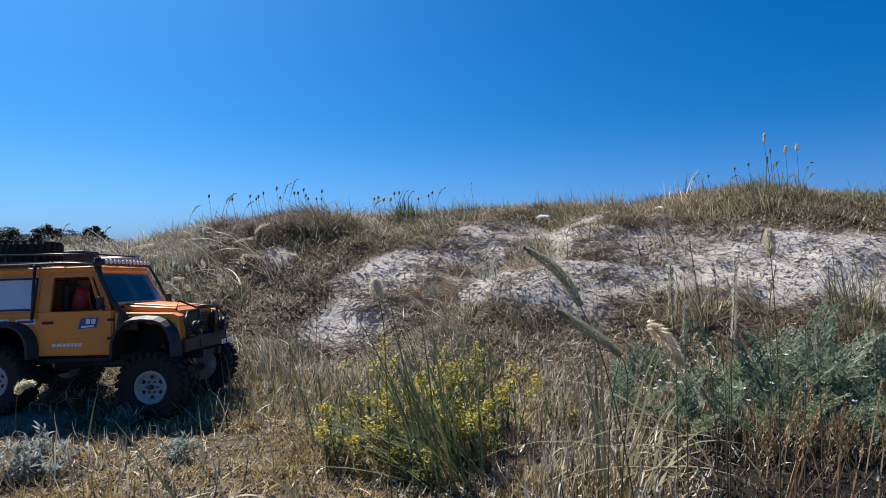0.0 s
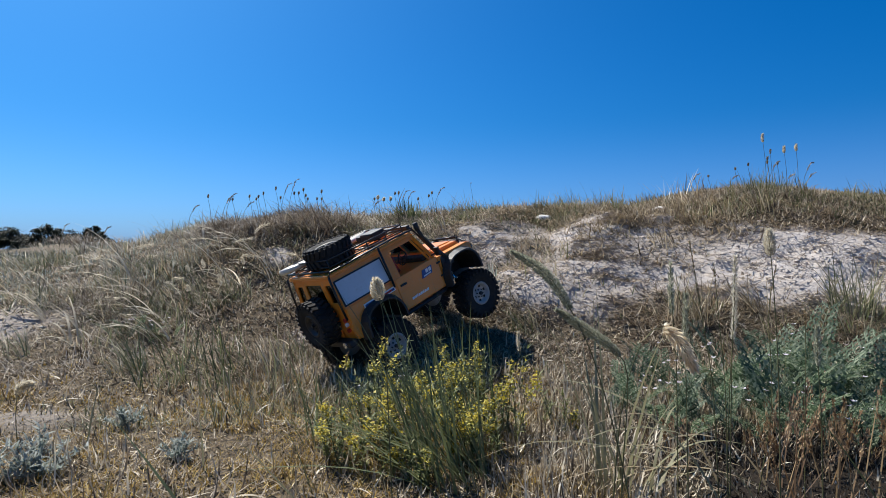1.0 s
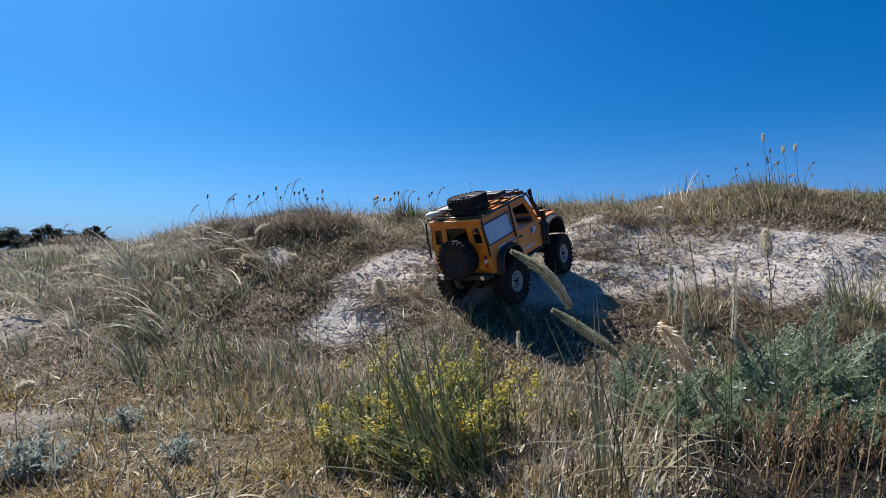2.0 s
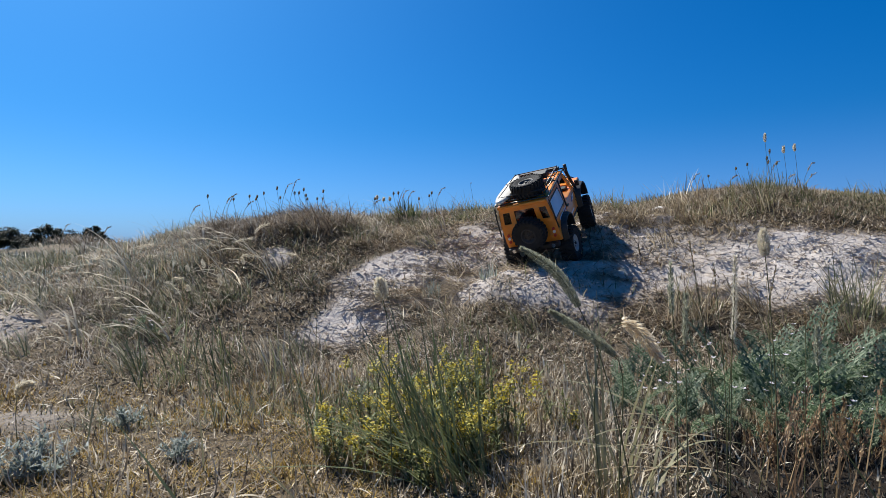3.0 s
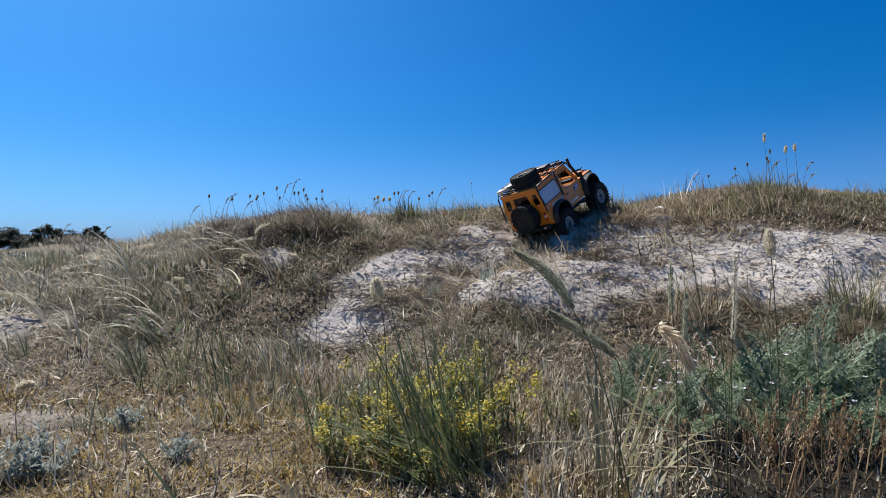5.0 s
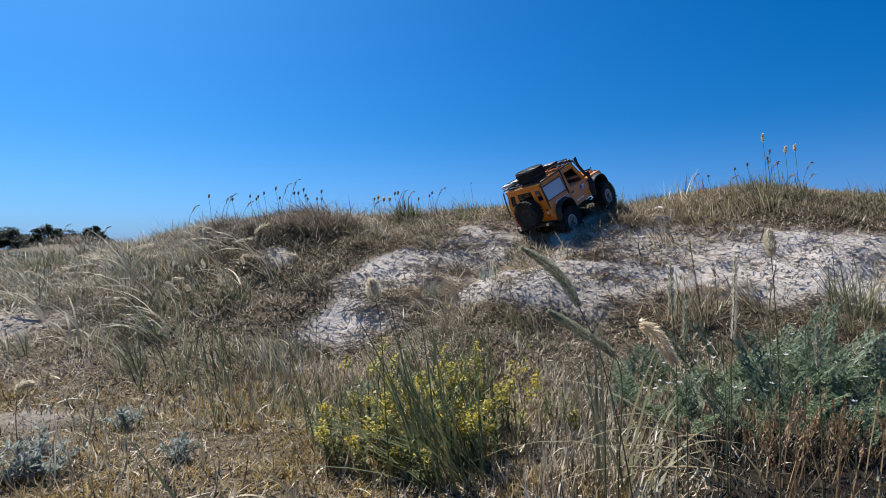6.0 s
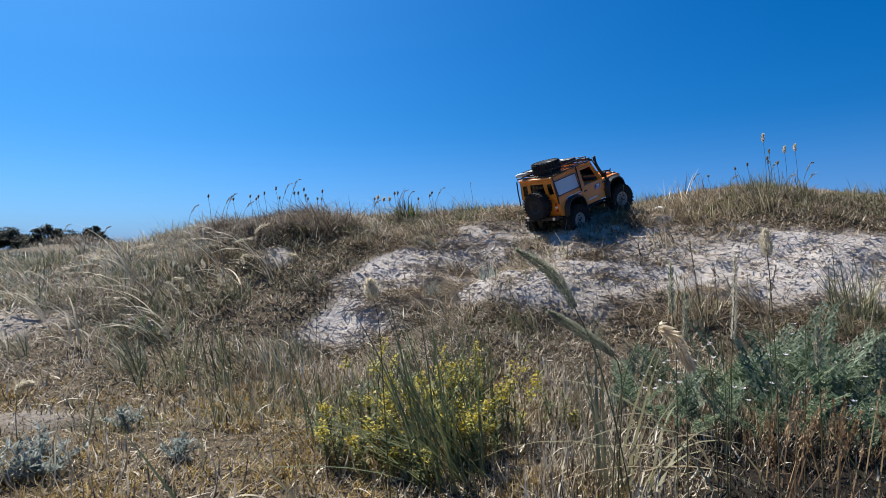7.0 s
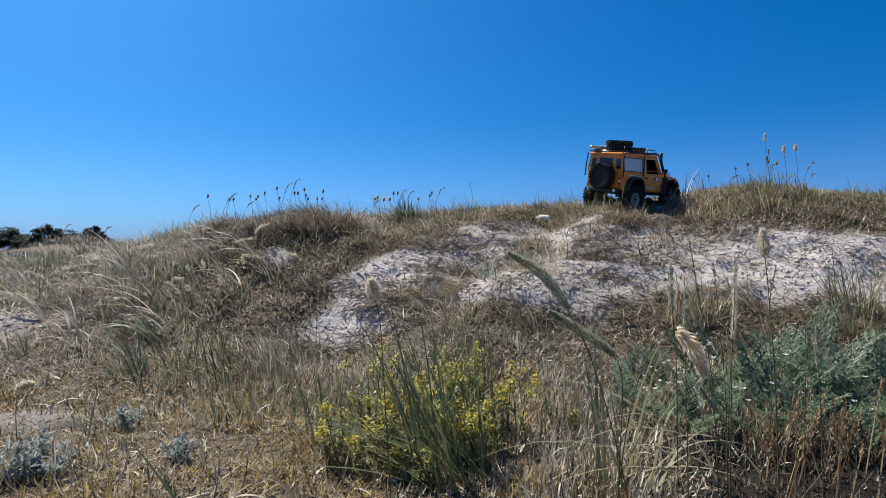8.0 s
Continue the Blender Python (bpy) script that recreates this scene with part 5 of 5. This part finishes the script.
def seed_stem(name, label, points, head_from, thick, mat, hairs, hair, width=0.0006, stem_r=0.00065, group="seed heads"):
    """A stem through points (root first); past head_from of its length it carries a fluffy head, thick metres through."""
    root = np.array([points[0][0], points[0][1], gz(points[0][0], points[0][1]) - 0.004])
    pts = curve_points([root] + [np.array(p) for p in points[1:]], 26) - root
    thing = tagged(new(name), label, "grass stem", group=group)
    thing.location = root
    b = bmesh.new()
    tube(b, pts, stem_r, 6, 0.5)
    part("stem", b, STEM, thing, "", True)
    fs = rng.uniform(head_from, 1.0, hairs)
    idx = fs * (len(pts) - 1)
    i = np.minimum(idx.astype(int), len(pts) - 2)
    c = pts[i] + (pts[i + 1] - pts[i]) * (idx - i)[:, None]
    d = pts[i + 1] - pts[i]
    d = d / np.linalg.norm(d, axis=1)[:, None]
    g = (fs - head_from) / (1 - head_from)
    prof = np.sin(np.pi * np.clip(0.12 + 0.86 * g, 0, 1)) ** 0.6
    off = rng.normal(0, 1, (hairs, 3))
    off -= d * (off * d).sum(1)[:, None]
    off /= np.linalg.norm(off, axis=1)[:, None] + 1e-9
    rad = rng.uniform(0, 1, hairs) ** 0.5
    p = c + off * (rad * prof * thick * 0.36)[:, None]
    way = d * 0.8 + off * rng.uniform(0.2, 0.7, hairs)[:, None]
    way /= np.linalg.norm(way, axis=1)[:, None]
    side = np.cross(way, rng.normal(0, 1, (hairs, 3)))
    side /= np.linalg.norm(side, axis=1)[:, None]
    ln = rng.uniform(0.5, 1.0, hairs) * hair
    v = np.stack([p - side * width, p + side * width, p + way * ln[:, None]], 1).reshape(-1, 3)
    arr_part("seed_head", (v, np.arange(hairs * 3).reshape(-1, 3)), mat, thing, label.split(" on ")[0])
    return thing


HARE = seed_stem("hares_tail", "pale fluffy hare's-tail seed head on a thin stem", [(-0.040, 0.50), (-0.046, 0.50, 0.12), (-0.050, 0.50, 0.205), (-0.0555, 0.50, 0.232), (-0.0575, 0.50, 0.245)], 0.925, 0.0165, FLUFF, 1300, 0.0035, 0.0004)
FOX_A = seed_stem("foxtail", "grey-green bristly foxtail spike on a bent stem", [(0.150, 0.42), (0.128, 0.42, 0.12), (0.110, 0.42, 0.190), (0.0964, 0.42, 0.222), (0.0824, 0.42, 0.2464), (0.0704, 0.42, 0.2584), (0.052, 0.42, 0.2695)], 0.80, 0.0105, SPIKE, 3600, 0.0024, 0.0003)
FOX_B = seed_stem("foxtail", "grey-green bristly foxtail spike on a bent stem", [(0.125, 0.42), (0.125, 0.42, 0.10), (0.128, 0.42, 0.175), (0.1204, 0.42, 0.1964), (0.0984, 0.42, 0.2124), (0.0764, 0.42, 0.2264)], 0.78, 0.0100, SPIKE, 3600, 0.0024, 0.0003)
TANHEAD = seed_stem("tan_plume", "drooping tan feathery seed plume on a stem", [(0.140, 0.50), (0.143, 0.50, 0.12), (0.154, 0.50, 0.180), (0.170, 0.50, 0.2050), (0.184, 0.50, 0.2010), (0.195, 0.50, 0.187), (0.204, 0.50, 0.171)], 0.83, 0.017, TAN, 700, 0.0065, 0.0007)
HARE_B = seed_stem("hares_tail", "pale fluffy hare's-tail seed head on a thin stem", [(0.285, 0.50), (0.282, 0.50, 0.15), (0.277, 0.50, 0.235), (0.2735, 0.50, 0.270), (0.272, 0.50, 0.286)], 0.925, 0.0125, FLUFF, 1000, 0.0035, 0.0004)
for pts, th, m in (([(0.238, 0.60), (0.236, 0.60, 0.15), (0.232, 0.60, 0.205), (0.230, 0.60, 0.255)], 0.006, SPIKE), ([(0.290, 0.60), (0.292, 0.60, 0.15), (0.2945, 0.60, 0.21), (0.2955, 0.60, 0.262)], 0.006, FLUFF),
                   ([(0.228, 0.55), (0.226, 0.55, 0.12), (0.2245, 0.55, 0.19), (0.2250, 0.55, 0.228)], 0.006, SPIKE), ([(0.372, 0.58), (0.370, 0.58, 0.1), (0.366, 0.58, 0.17), (0.366, 0.58, 0.195)], 0.006, SPIKE),
                   ([(0.335, 0.70), (0.338, 0.70, 0.10), (0.343, 0.70, 0.18), (0.345, 0.70, 0.205)], 0.007, FLUFF)):
    seed_stem("slim_spike", "slim green grass spike on a thin stem", pts, 0.80, th, m, 260, 0.006)
for pts in ([(0.280, 0.60), (0.273, 0.60, 0.128), (0.262, 0.60, 0.20), (0.249, 0.60, 0.278)], [(0.298, 0.62), (0.295, 0.62, 0.12), (0.288, 0.62, 0.20), (0.283, 0.62, 0.255)], [(0.366, 0.60), (0.366, 0.60, 0.1), (0.367, 0.60, 0.16), (0.366, 0.60, 0.21)],
            [(0.345, 0.65), (0.36, 0.65, 0.10), (0.357, 0.65, 0.2), (0.365, 0.65, 0.25)], [(-0.13, 0.75), (-0.13, 0.75, 0.06), (-0.125, 0.75, 0.11), (-0.12, 0.75, 0.14)], [(0.02, 1.3), (0.015, 1.3, 0.1), (-0.02, 1.3, 0.18), (-0.03, 1.3, 0.2)]):
    seed_stem("bare_stem", "thin dark upright grass stem", pts, 0.9, 0.002, RUST, 30, 0.004, 0.0006, 0.0006)
seed_stem("hares_tail", "white drooping hare's-tail seed head on a bent stem", [(-0.535, 0.75), (-0.540, 0.75, 0.05), (-0.538, 0.75, 0.085), (-0.531, 0.75, 0.098), (-0.520, 0.75, 0.099)], 0.78, 0.013, FLUFF, 600, 0.007)
seed_stem("hares_tail", "pale hare's-tail seed head on a thin stem", [(0.13, 0.92), (0.122, 0.92, 0.08), (0.118, 0.92, 0.115), (0.116, 0.92, 0.140)], 0.8, 0.006, FLUFF, 300, 0.006)

# feathery plumes lying in the wind and pale heads on the slope
for x, y in ((-0.70, 1.86), (-0.66, 1.79), (-0.62, 1.91), (-0.60, 1.84), (-1.03, 1.85), (-0.98, 1.90), (-1.07, 1.79), (-0.94, 1.52), (-0.82, 1.45), (-0.77, 1.55), (-1.36, 1.85), (-0.80, 1.68)):
    g0, run, up = gz(x, y), rng.uniform(0.06, 0.15), rng.uniform(0.03, 0.085)
    seed_stem("feather_plume", "pale feathery grass plume blown flat on a stem", [(x, y), (x + run * 0.2, y, g0 + up * 0.7), (x + run * 0.6, y - 0.01, g0 + up), (x + run, y - 0.02, g0 + up * rng.uniform(0.6, 1.15))],
              rng.uniform(0.45, 0.65), 0.006, FLUFF, 130, 0.016, 0.0006, 0.0007, "blown plumes")
for x, y in ((-0.60, 1.50), (-0.57, 1.53), (-0.62, 1.46), (-0.55, 1.48), (-0.66, 1.55), (-0.52, 1.56), (-0.78, 1.80), (-0.95, 1.70), (-1.12, 1.68), (-1.18, 1.75)):
    g0, up = gz(x, y), rng.uniform(0.09, 0.14)
    seed_stem("hares_tail", "pale oval hare's-tail seed head on a thin stem", [(x, y), (x + 0.004, y, g0 + up * 0.5), (x - 0.002, y, g0 + up * 0.9), (x - 0.006, y, g0 + up * 1.05), (x - 0.010, y, g0 + up * 1.12)],
              0.86, 0.011, FLUFF, 220, 0.005, 0.0005)

# heads standing against the sky on the crest
CREST_HEADS = []
for x, y, z, k in ((1.244, 2.30, 0.700, 0), (1.323, 2.30, 0.652, 0), (1.365, 2.30, 0.660, 0), (1.264, 2.30, 0.640, 1), (1.255, 2.30, 0.612, 1), (1.294, 2.30, 0.592, 1), (1.424, 2.30, 0.60, 2), (1.27, 2.32, 0.60, 1),
                   (-0.562, 2.40, 0.500, 1), (-0.555, 2.40, 0.475, 1), (-1.00, 2.40, 0.440, 2), (-0.265, 2.40, 0.468, 0), (-0.215, 2.40, 0.462, 0), (-0.13, 2.40, 0.498, 2), (-0.24, 2.40, 0.460, 0),
                   (-0.515, 2.42, 0.462, 1), (-0.49, 2.40, 0.46, 1), (-1.46, 2.3, 0.36, 2), (-1.30, 2.3, 0.35, 2), (0.11, 2.38, 0.52, 3), (-1.38, 2.3, 0.335, 2), (-0.75, 2.4, 0.47, 1), (-0.66, 2.4, 0.465, 1), (-0.60, 2.42, 0.55, 2), (-0.63, 2.42, 0.53, 2)) + tuple(
        (float(x), 2.40, gz(float(x), 2.40) + float(h), int(k)) for x, h, k in zip(np.concatenate([rng.uniform(-0.95, 0.05, 22), rng.uniform(0.9, 1.6, 8)]), rng.uniform(0.06, 0.12, 30), rng.choice([1, 1, 2], 30))):
    g0 = gz(x, y)
    bend = 0.03 if k == 2 else -0.012
    st = seed_stem("crest_seed_head", ("pale fluffy seed head on a crest stem", "small brown seed head on a crest stem", "thin drooping grass plume on a crest stem", "thin bare tip on a crest stem")[k],
                   [(x - bend, y), (x - bend * 0.8, y, g0 + (z - g0) * 0.5), (x - bend * 0.3, y, g0 + (z - g0) * 0.85), (x, y, z), (x + (0.014 if k == 2 else 0.001), y, z + (0.006 if k == 2 else 0.016))],
                   (0.86, 0.90, 0.66, 0.96)[k], (0.013, 0.008, 0.005, 0.003)[k], (FLUFF, DRY, STRAW, DRY)[k], (260, 120, 60, 40)[k], (0.008, 0.006, 0.009, 0.003)[k], 0.0010, 0.0009, "crest seed heads")
    CREST_HEADS.append(st)

# more cover
cover("dead_mat", "dark matted dead grass hanging over the dune edge", "dry grass", MAT_DEAD, 26000, (-1.0, -0.3, 1.95, 2.5),
      lambda x, y: smooth(1.0, 0.5, np.hypot((x + 0.62) / 0.34, (y - 2.2) / 0.24) + fbm(x, y, 0.2, 2, 77) * 0.5), (0.04, 0.13), (0.0012, 0.003), (0.2, 1.1), (0.4, 1.6), 0.6, 4)
cover("dead_mat", "dark dead stems scattered over the sand", "dry grass", THATCH, 175000, (-0.4, 2.0, 1.3, 2.6),
      lambda x, y: 0.12 + 0.70 * patchy(x * 0.6, y * 1.3, 0.10, 81, -0.05, 0.30) * (0.3 + 0.7 * patchy(x, y, 0.30, 82, -0.2, 0.2)), (0.018, 0.080), (0.0011, 0.0026), (1.3, 1.62), (-0.4, 0.5), 0.25, 2, -0.0015)
cover("dead_stalks", "thin dead stalks standing out of the sand", "dry grass", DRY, 2600, (-0.5, 1.9, 1.45, 2.35),
      lambda x, y: 0.55 * sand_cover(x, y) * patchy(x, y, 0.2, 84, -0.3, 0.3), (0.02, 0.07), (0.0009, 0.0018), (0.0, 0.9), (0.0, 0.6), 0.3)
cover("curled_straw", "pale curled dead leaves on dark ground", "dry grass", STRAW, 36000, (-0.7, 0.75, 0.5, 1.2),
      lambda x, y: 0.8 * patchy(x, y, 0.3, 91, -0.5, 0.2) * (1 - 0.88 * smooth(0.26, 0.34, x)) * (0.35 + 0.65 * smooth(-0.25, 0.0, x)), (0.02, 0.06), (0.0024, 0.0050), (0.7, 1.6), (-2.6, 3.2), 0.1, 6)
cover("far_grass", "sparse grass over the far dunes", "grass", FARG, 90000, (-9, -1.2, 2.6, 12),
      lambda x, y: smooth(-1.2, -2.4, x) * smooth(12, 9.5, y) * (0.25 + 0.75 * patchy(x, y, 1.2, 95, -0.4, 0.3)), (0.04, 0.13), (0.005, 0.012), (0.2, 1.2), (0.1, 1.0), 0.6, 2)


cover("bent_plumes", "pale feathery plumes bent over by the wind", "grass", FLUFF, 5000, (-1.7, 0.0, 1.4, 2.4),
      lambda x, y: 0.75 * (1 - 0.85 * smooth(-1.0, -1.25, x)) * veg(x, y) * patchy(x, y, 0.3, 55, -0.15, 0.3), (0.05, 0.14), (0.0012, 0.0032), (0.5, 1.1), (0.5, 1.3), 0.95, 6)


cover("grey_scrub", "low grey-green scrub on the dune's flank", "wild plant", SAGE, 15000, (-2.0, -0.75, 1.65, 2.7),
      lambda x, y: 0.8 * patchy(x, y, 0.3, 57, -0.2, 0.2), (0.015, 0.05), (0.0012, 0.0030), (0.0, 1.2), (0.0, 0.6), 0.2)
cover("crest_litter", "brown dead grass lying on the sand below the crest", "dry grass", DRY, 26000, (0.25, 2.0, 1.8, 2.5),
      lambda x, y: smooth(1.8, 2.05, y) * (0.12 + 0.88 * patchy(x, y, 0.2, 58, -0.1, 0.25)), (0.015, 0.06), (0.0016, 0.0034), (0.5, 1.6), (-0.6, 1.2), 0.2)


cover("fine_hay", "fine pale dead grass tangled over the slope", "dry grass", HAY, 40000, (-1.5, 0.35, 1.2, 2.5),
      lambda x, y: 0.75 * smooth(-1.3, -0.95, x) * veg(x, y) * (0.35 + 0.65 * patchy(x, y, 0.25, 59, -0.2, 0.25)), (0.03, 0.09), (0.0008, 0.0016), (0.4, 1.4), (0.0, 1.4), 0.55)
# leaf litter whose dark colour adds to the painted shade of the bed
cover("leaf_mould", "crumbly dead leaves on the soil, darkened for shade under plants", "dead leaves", SHADED_MOULD, 30000, (0.2, 0.85, 0.5, 0.95),
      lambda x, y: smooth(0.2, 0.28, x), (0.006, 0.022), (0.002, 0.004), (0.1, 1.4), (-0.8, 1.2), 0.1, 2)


# sand clods and pale stones
def clods():
    n = 7000
    x, y = scatter(n * 4, (-1.5, 2.0, 1.35, 2.5), lambda a, c: sand_cover(a, c) * (0.12 + 0.88 * patchy(a, c, 0.14, 97, -0.05, 0.25)))
    x, y = x[:n], y[:n]
    n = len(x)
    ball = bmesh.new()
    bmesh.ops.create_icosphere(ball, subdivisions=1, radius=1.0)
    base = np.array([v.co for v in ball.verts])
    tri = np.array([[v.index for v in f.verts] for f in ball.faces])
    ball.free()
    k = len(base)
    size = 0.0011 + 0.006 * rng.uniform(0, 1, n) ** 4
    v = base[None] * rng.uniform(0.7, 1.25, (n, k, 1)) * size[:, None, None] * np.array([1.25, 1.0, 0.7])
    a = rng.uniform(0, 6.28, n)
    c, s = np.cos(a)[:, None], np.sin(a)[:, None]
    v = np.stack([v[..., 0] * c - v[..., 1] * s, v[..., 0] * s + v[..., 1] * c, v[..., 2]], -1)
    v += np.stack([x, y, surface(x, y)], 1)[:, None]
    f = (np.arange(n)[:, None, None] * k + tri[None]).reshape(-1, 3)
    me = mesh_from("sand_clods", v.reshape(-1, 3), f, [SAND])
    at = me.attributes.new("sand", "FLOAT", "POINT")
    at.data.foreach_set("value", np.ones(n * k, np.float32))
    return tagged(new("sand_clods", me), "small crumbled lumps of pale sand", "sand", kind="stuff")


clods()
STONE = paint("pale_stone", (0.62, 0.59, 0.54), 0.8, wear=0.2, bump=0.4)
for x, y, s in ((0.40, 2.38, 0.022), (0.86, 2.36, 0.022), (0.82, 2.36, 0.014)):
    b = bmesh.new()
    bmesh.ops.create_icosphere(b, subdivisions=3, radius=1.0)
    for v in b.verts:
        k = 1 + 0.35 * noise.noise(v.co * 1.3 + Vector((x * 7, y * 5, s * 90))) + 0.12 * noise.noise(v.co * 4)
        v.co = Vector((v.co.x * k * 1.5, v.co.y * k, v.co.z * k * 0.55)) * s
    st = part("stone", b, STONE if s < 0.023 else SAND, None, "", True)
    if s >= 0.023:
        at = st.data.attributes.new("sand", "FLOAT", "POINT")
        at.data.foreach_set("value", np.ones(len(st.data.vertices), np.float32))
    st.location = (x, y, gz(x, y) + 0.002)
    tagged(st, "pale stone lying in the crest grass" if s < 0.023 else "lump of pale crusted sand", "stone", group="stones")


# far pines on the horizon
def pine(x, y, tall, wide, seed):
    r = np.random.default_rng(seed)
    thing = tagged(new("pine_tree"), "dark coastal pine far behind the dunes", "tree", group="far pines")
    thing.location = (x, y, gz(x, y) - 0.2)
    b = bmesh.new()
    tube(b, [(0, 0, 0), (0.1, 0, tall * 0.4), (0.25, 0, tall * 0.75)], 0.028 * tall, 8, 0.4)
    for k in range(7):
        a = r.uniform(0, 6.28)
        z = tall * r.uniform(0.35, 0.75)
        e = wide * r.uniform(0.25, 0.5)
        tube(b, [(0.1, 0, z), (0.1 + math.cos(a) * e * 0.6, math.sin(a) * e * 0.6, z + tall * 0.08), (0.1 + math.cos(a) * e, math.sin(a) * e, z + tall * 0.16)], 0.010 * tall, 6, 0.3)
    part("trunk", b, BARK, thing, "", True)
    n = 44
    a, e = r.uniform(0, 6.28, n), wide * 0.5 * np.sqrt(r.uniform(0, 1, n))
    cz = tall * (0.12 + 0.82 * r.uniform(0, 1, n) * (1 - 0.5 * (e / (wide * 0.5)) ** 2))
    c = np.stack([np.cos(a) * e, np.sin(a) * e, cz], 1)
    m = 90
    p = np.repeat(c, m, 0) + r.normal(0, 1, (n * m, 3)) * np.array([wide * 0.075, wide * 0.075, tall * 0.032])
    k = n * m
    arr_part("crown", blades(p, r.uniform(0.05, 0.10, k) * tall, r.uniform(0.03, 0.055, k) * tall, r.uniform(0.2, 1.5, k), r.uniform(0, 0.8, k), r.uniform(0, 6.28, k), 2), NEEDLE, thing, "dark uneven needle crown")
    return thing


for x, y, tall, wide, sd in ((-87.5, 120, 4.6, 5.6, 1), (-85, 118, 4.0, 4.2, 2), (-91, 121, 4.4, 4.6, 8), (-82.0, 116, 2.8, 2.6, 3), (-74.6, 112, 4.9, 4.0, 4), (-72.0, 114, 3.9, 5.0, 5), (-69.5, 112, 3.4, 5.4, 6), (-67.2, 114, 4.6, 2.8, 7), (-66, 113, 2.9, 4.0, 9), (-64.4, 112, 3.6, 2.2, 10), (-77.5, 113, 3.2, 3.4, 12)):
    pine(x, y, tall * 1.1, wide * 1.3, sd)


def sway():
    """The wind rocks the near heads and the crest heads about their roots."""
    def rock(thing, rows):
        p = thing.location.copy()
        walk(thing, [(t, pose(p.x, p.y, p.z, 0, a, 0)) for t, a in rows])

    rock(TANHEAD, [(0.0, -1.2), (0.5, -0.4), (1.0, 2.6), (1.5, -0.6), (2.0, 1.2), (2.5, -1.5), (3.0, -7.0), (3.5, 2.5), (4.0, 6.0), (4.5, 0.0), (5.0, 1.5), (5.5, -1.5), (6.0, -3.0), (6.25, 0.2), (6.5, -4.2), (6.75, 4.8), (7.0, 1.5), (7.25, -2.2), (7.5, 3.8), (8.0, 5.6)])
    for thing, amp, pace, shift in [(HARE, 0.8, 1.1, 0.0), (FOX_A, 0.9, 0.7, 1.0), (FOX_B, 0.7, 0.9, 2.0), (HARE_B, 0.6, 1.2, 0.5)] + [(h, 1.2, 0.8 + 0.05 * (i % 5), i * 0.7) for i, h in enumerate(CREST_HEADS)]:
        rock(thing, [(k / 4, amp * (math.sin(2 * math.pi * pace * k / 4 + shift) + 0.4 * math.sin(5.1 * k / 4 + shift))) for k in range(33)])


motions()
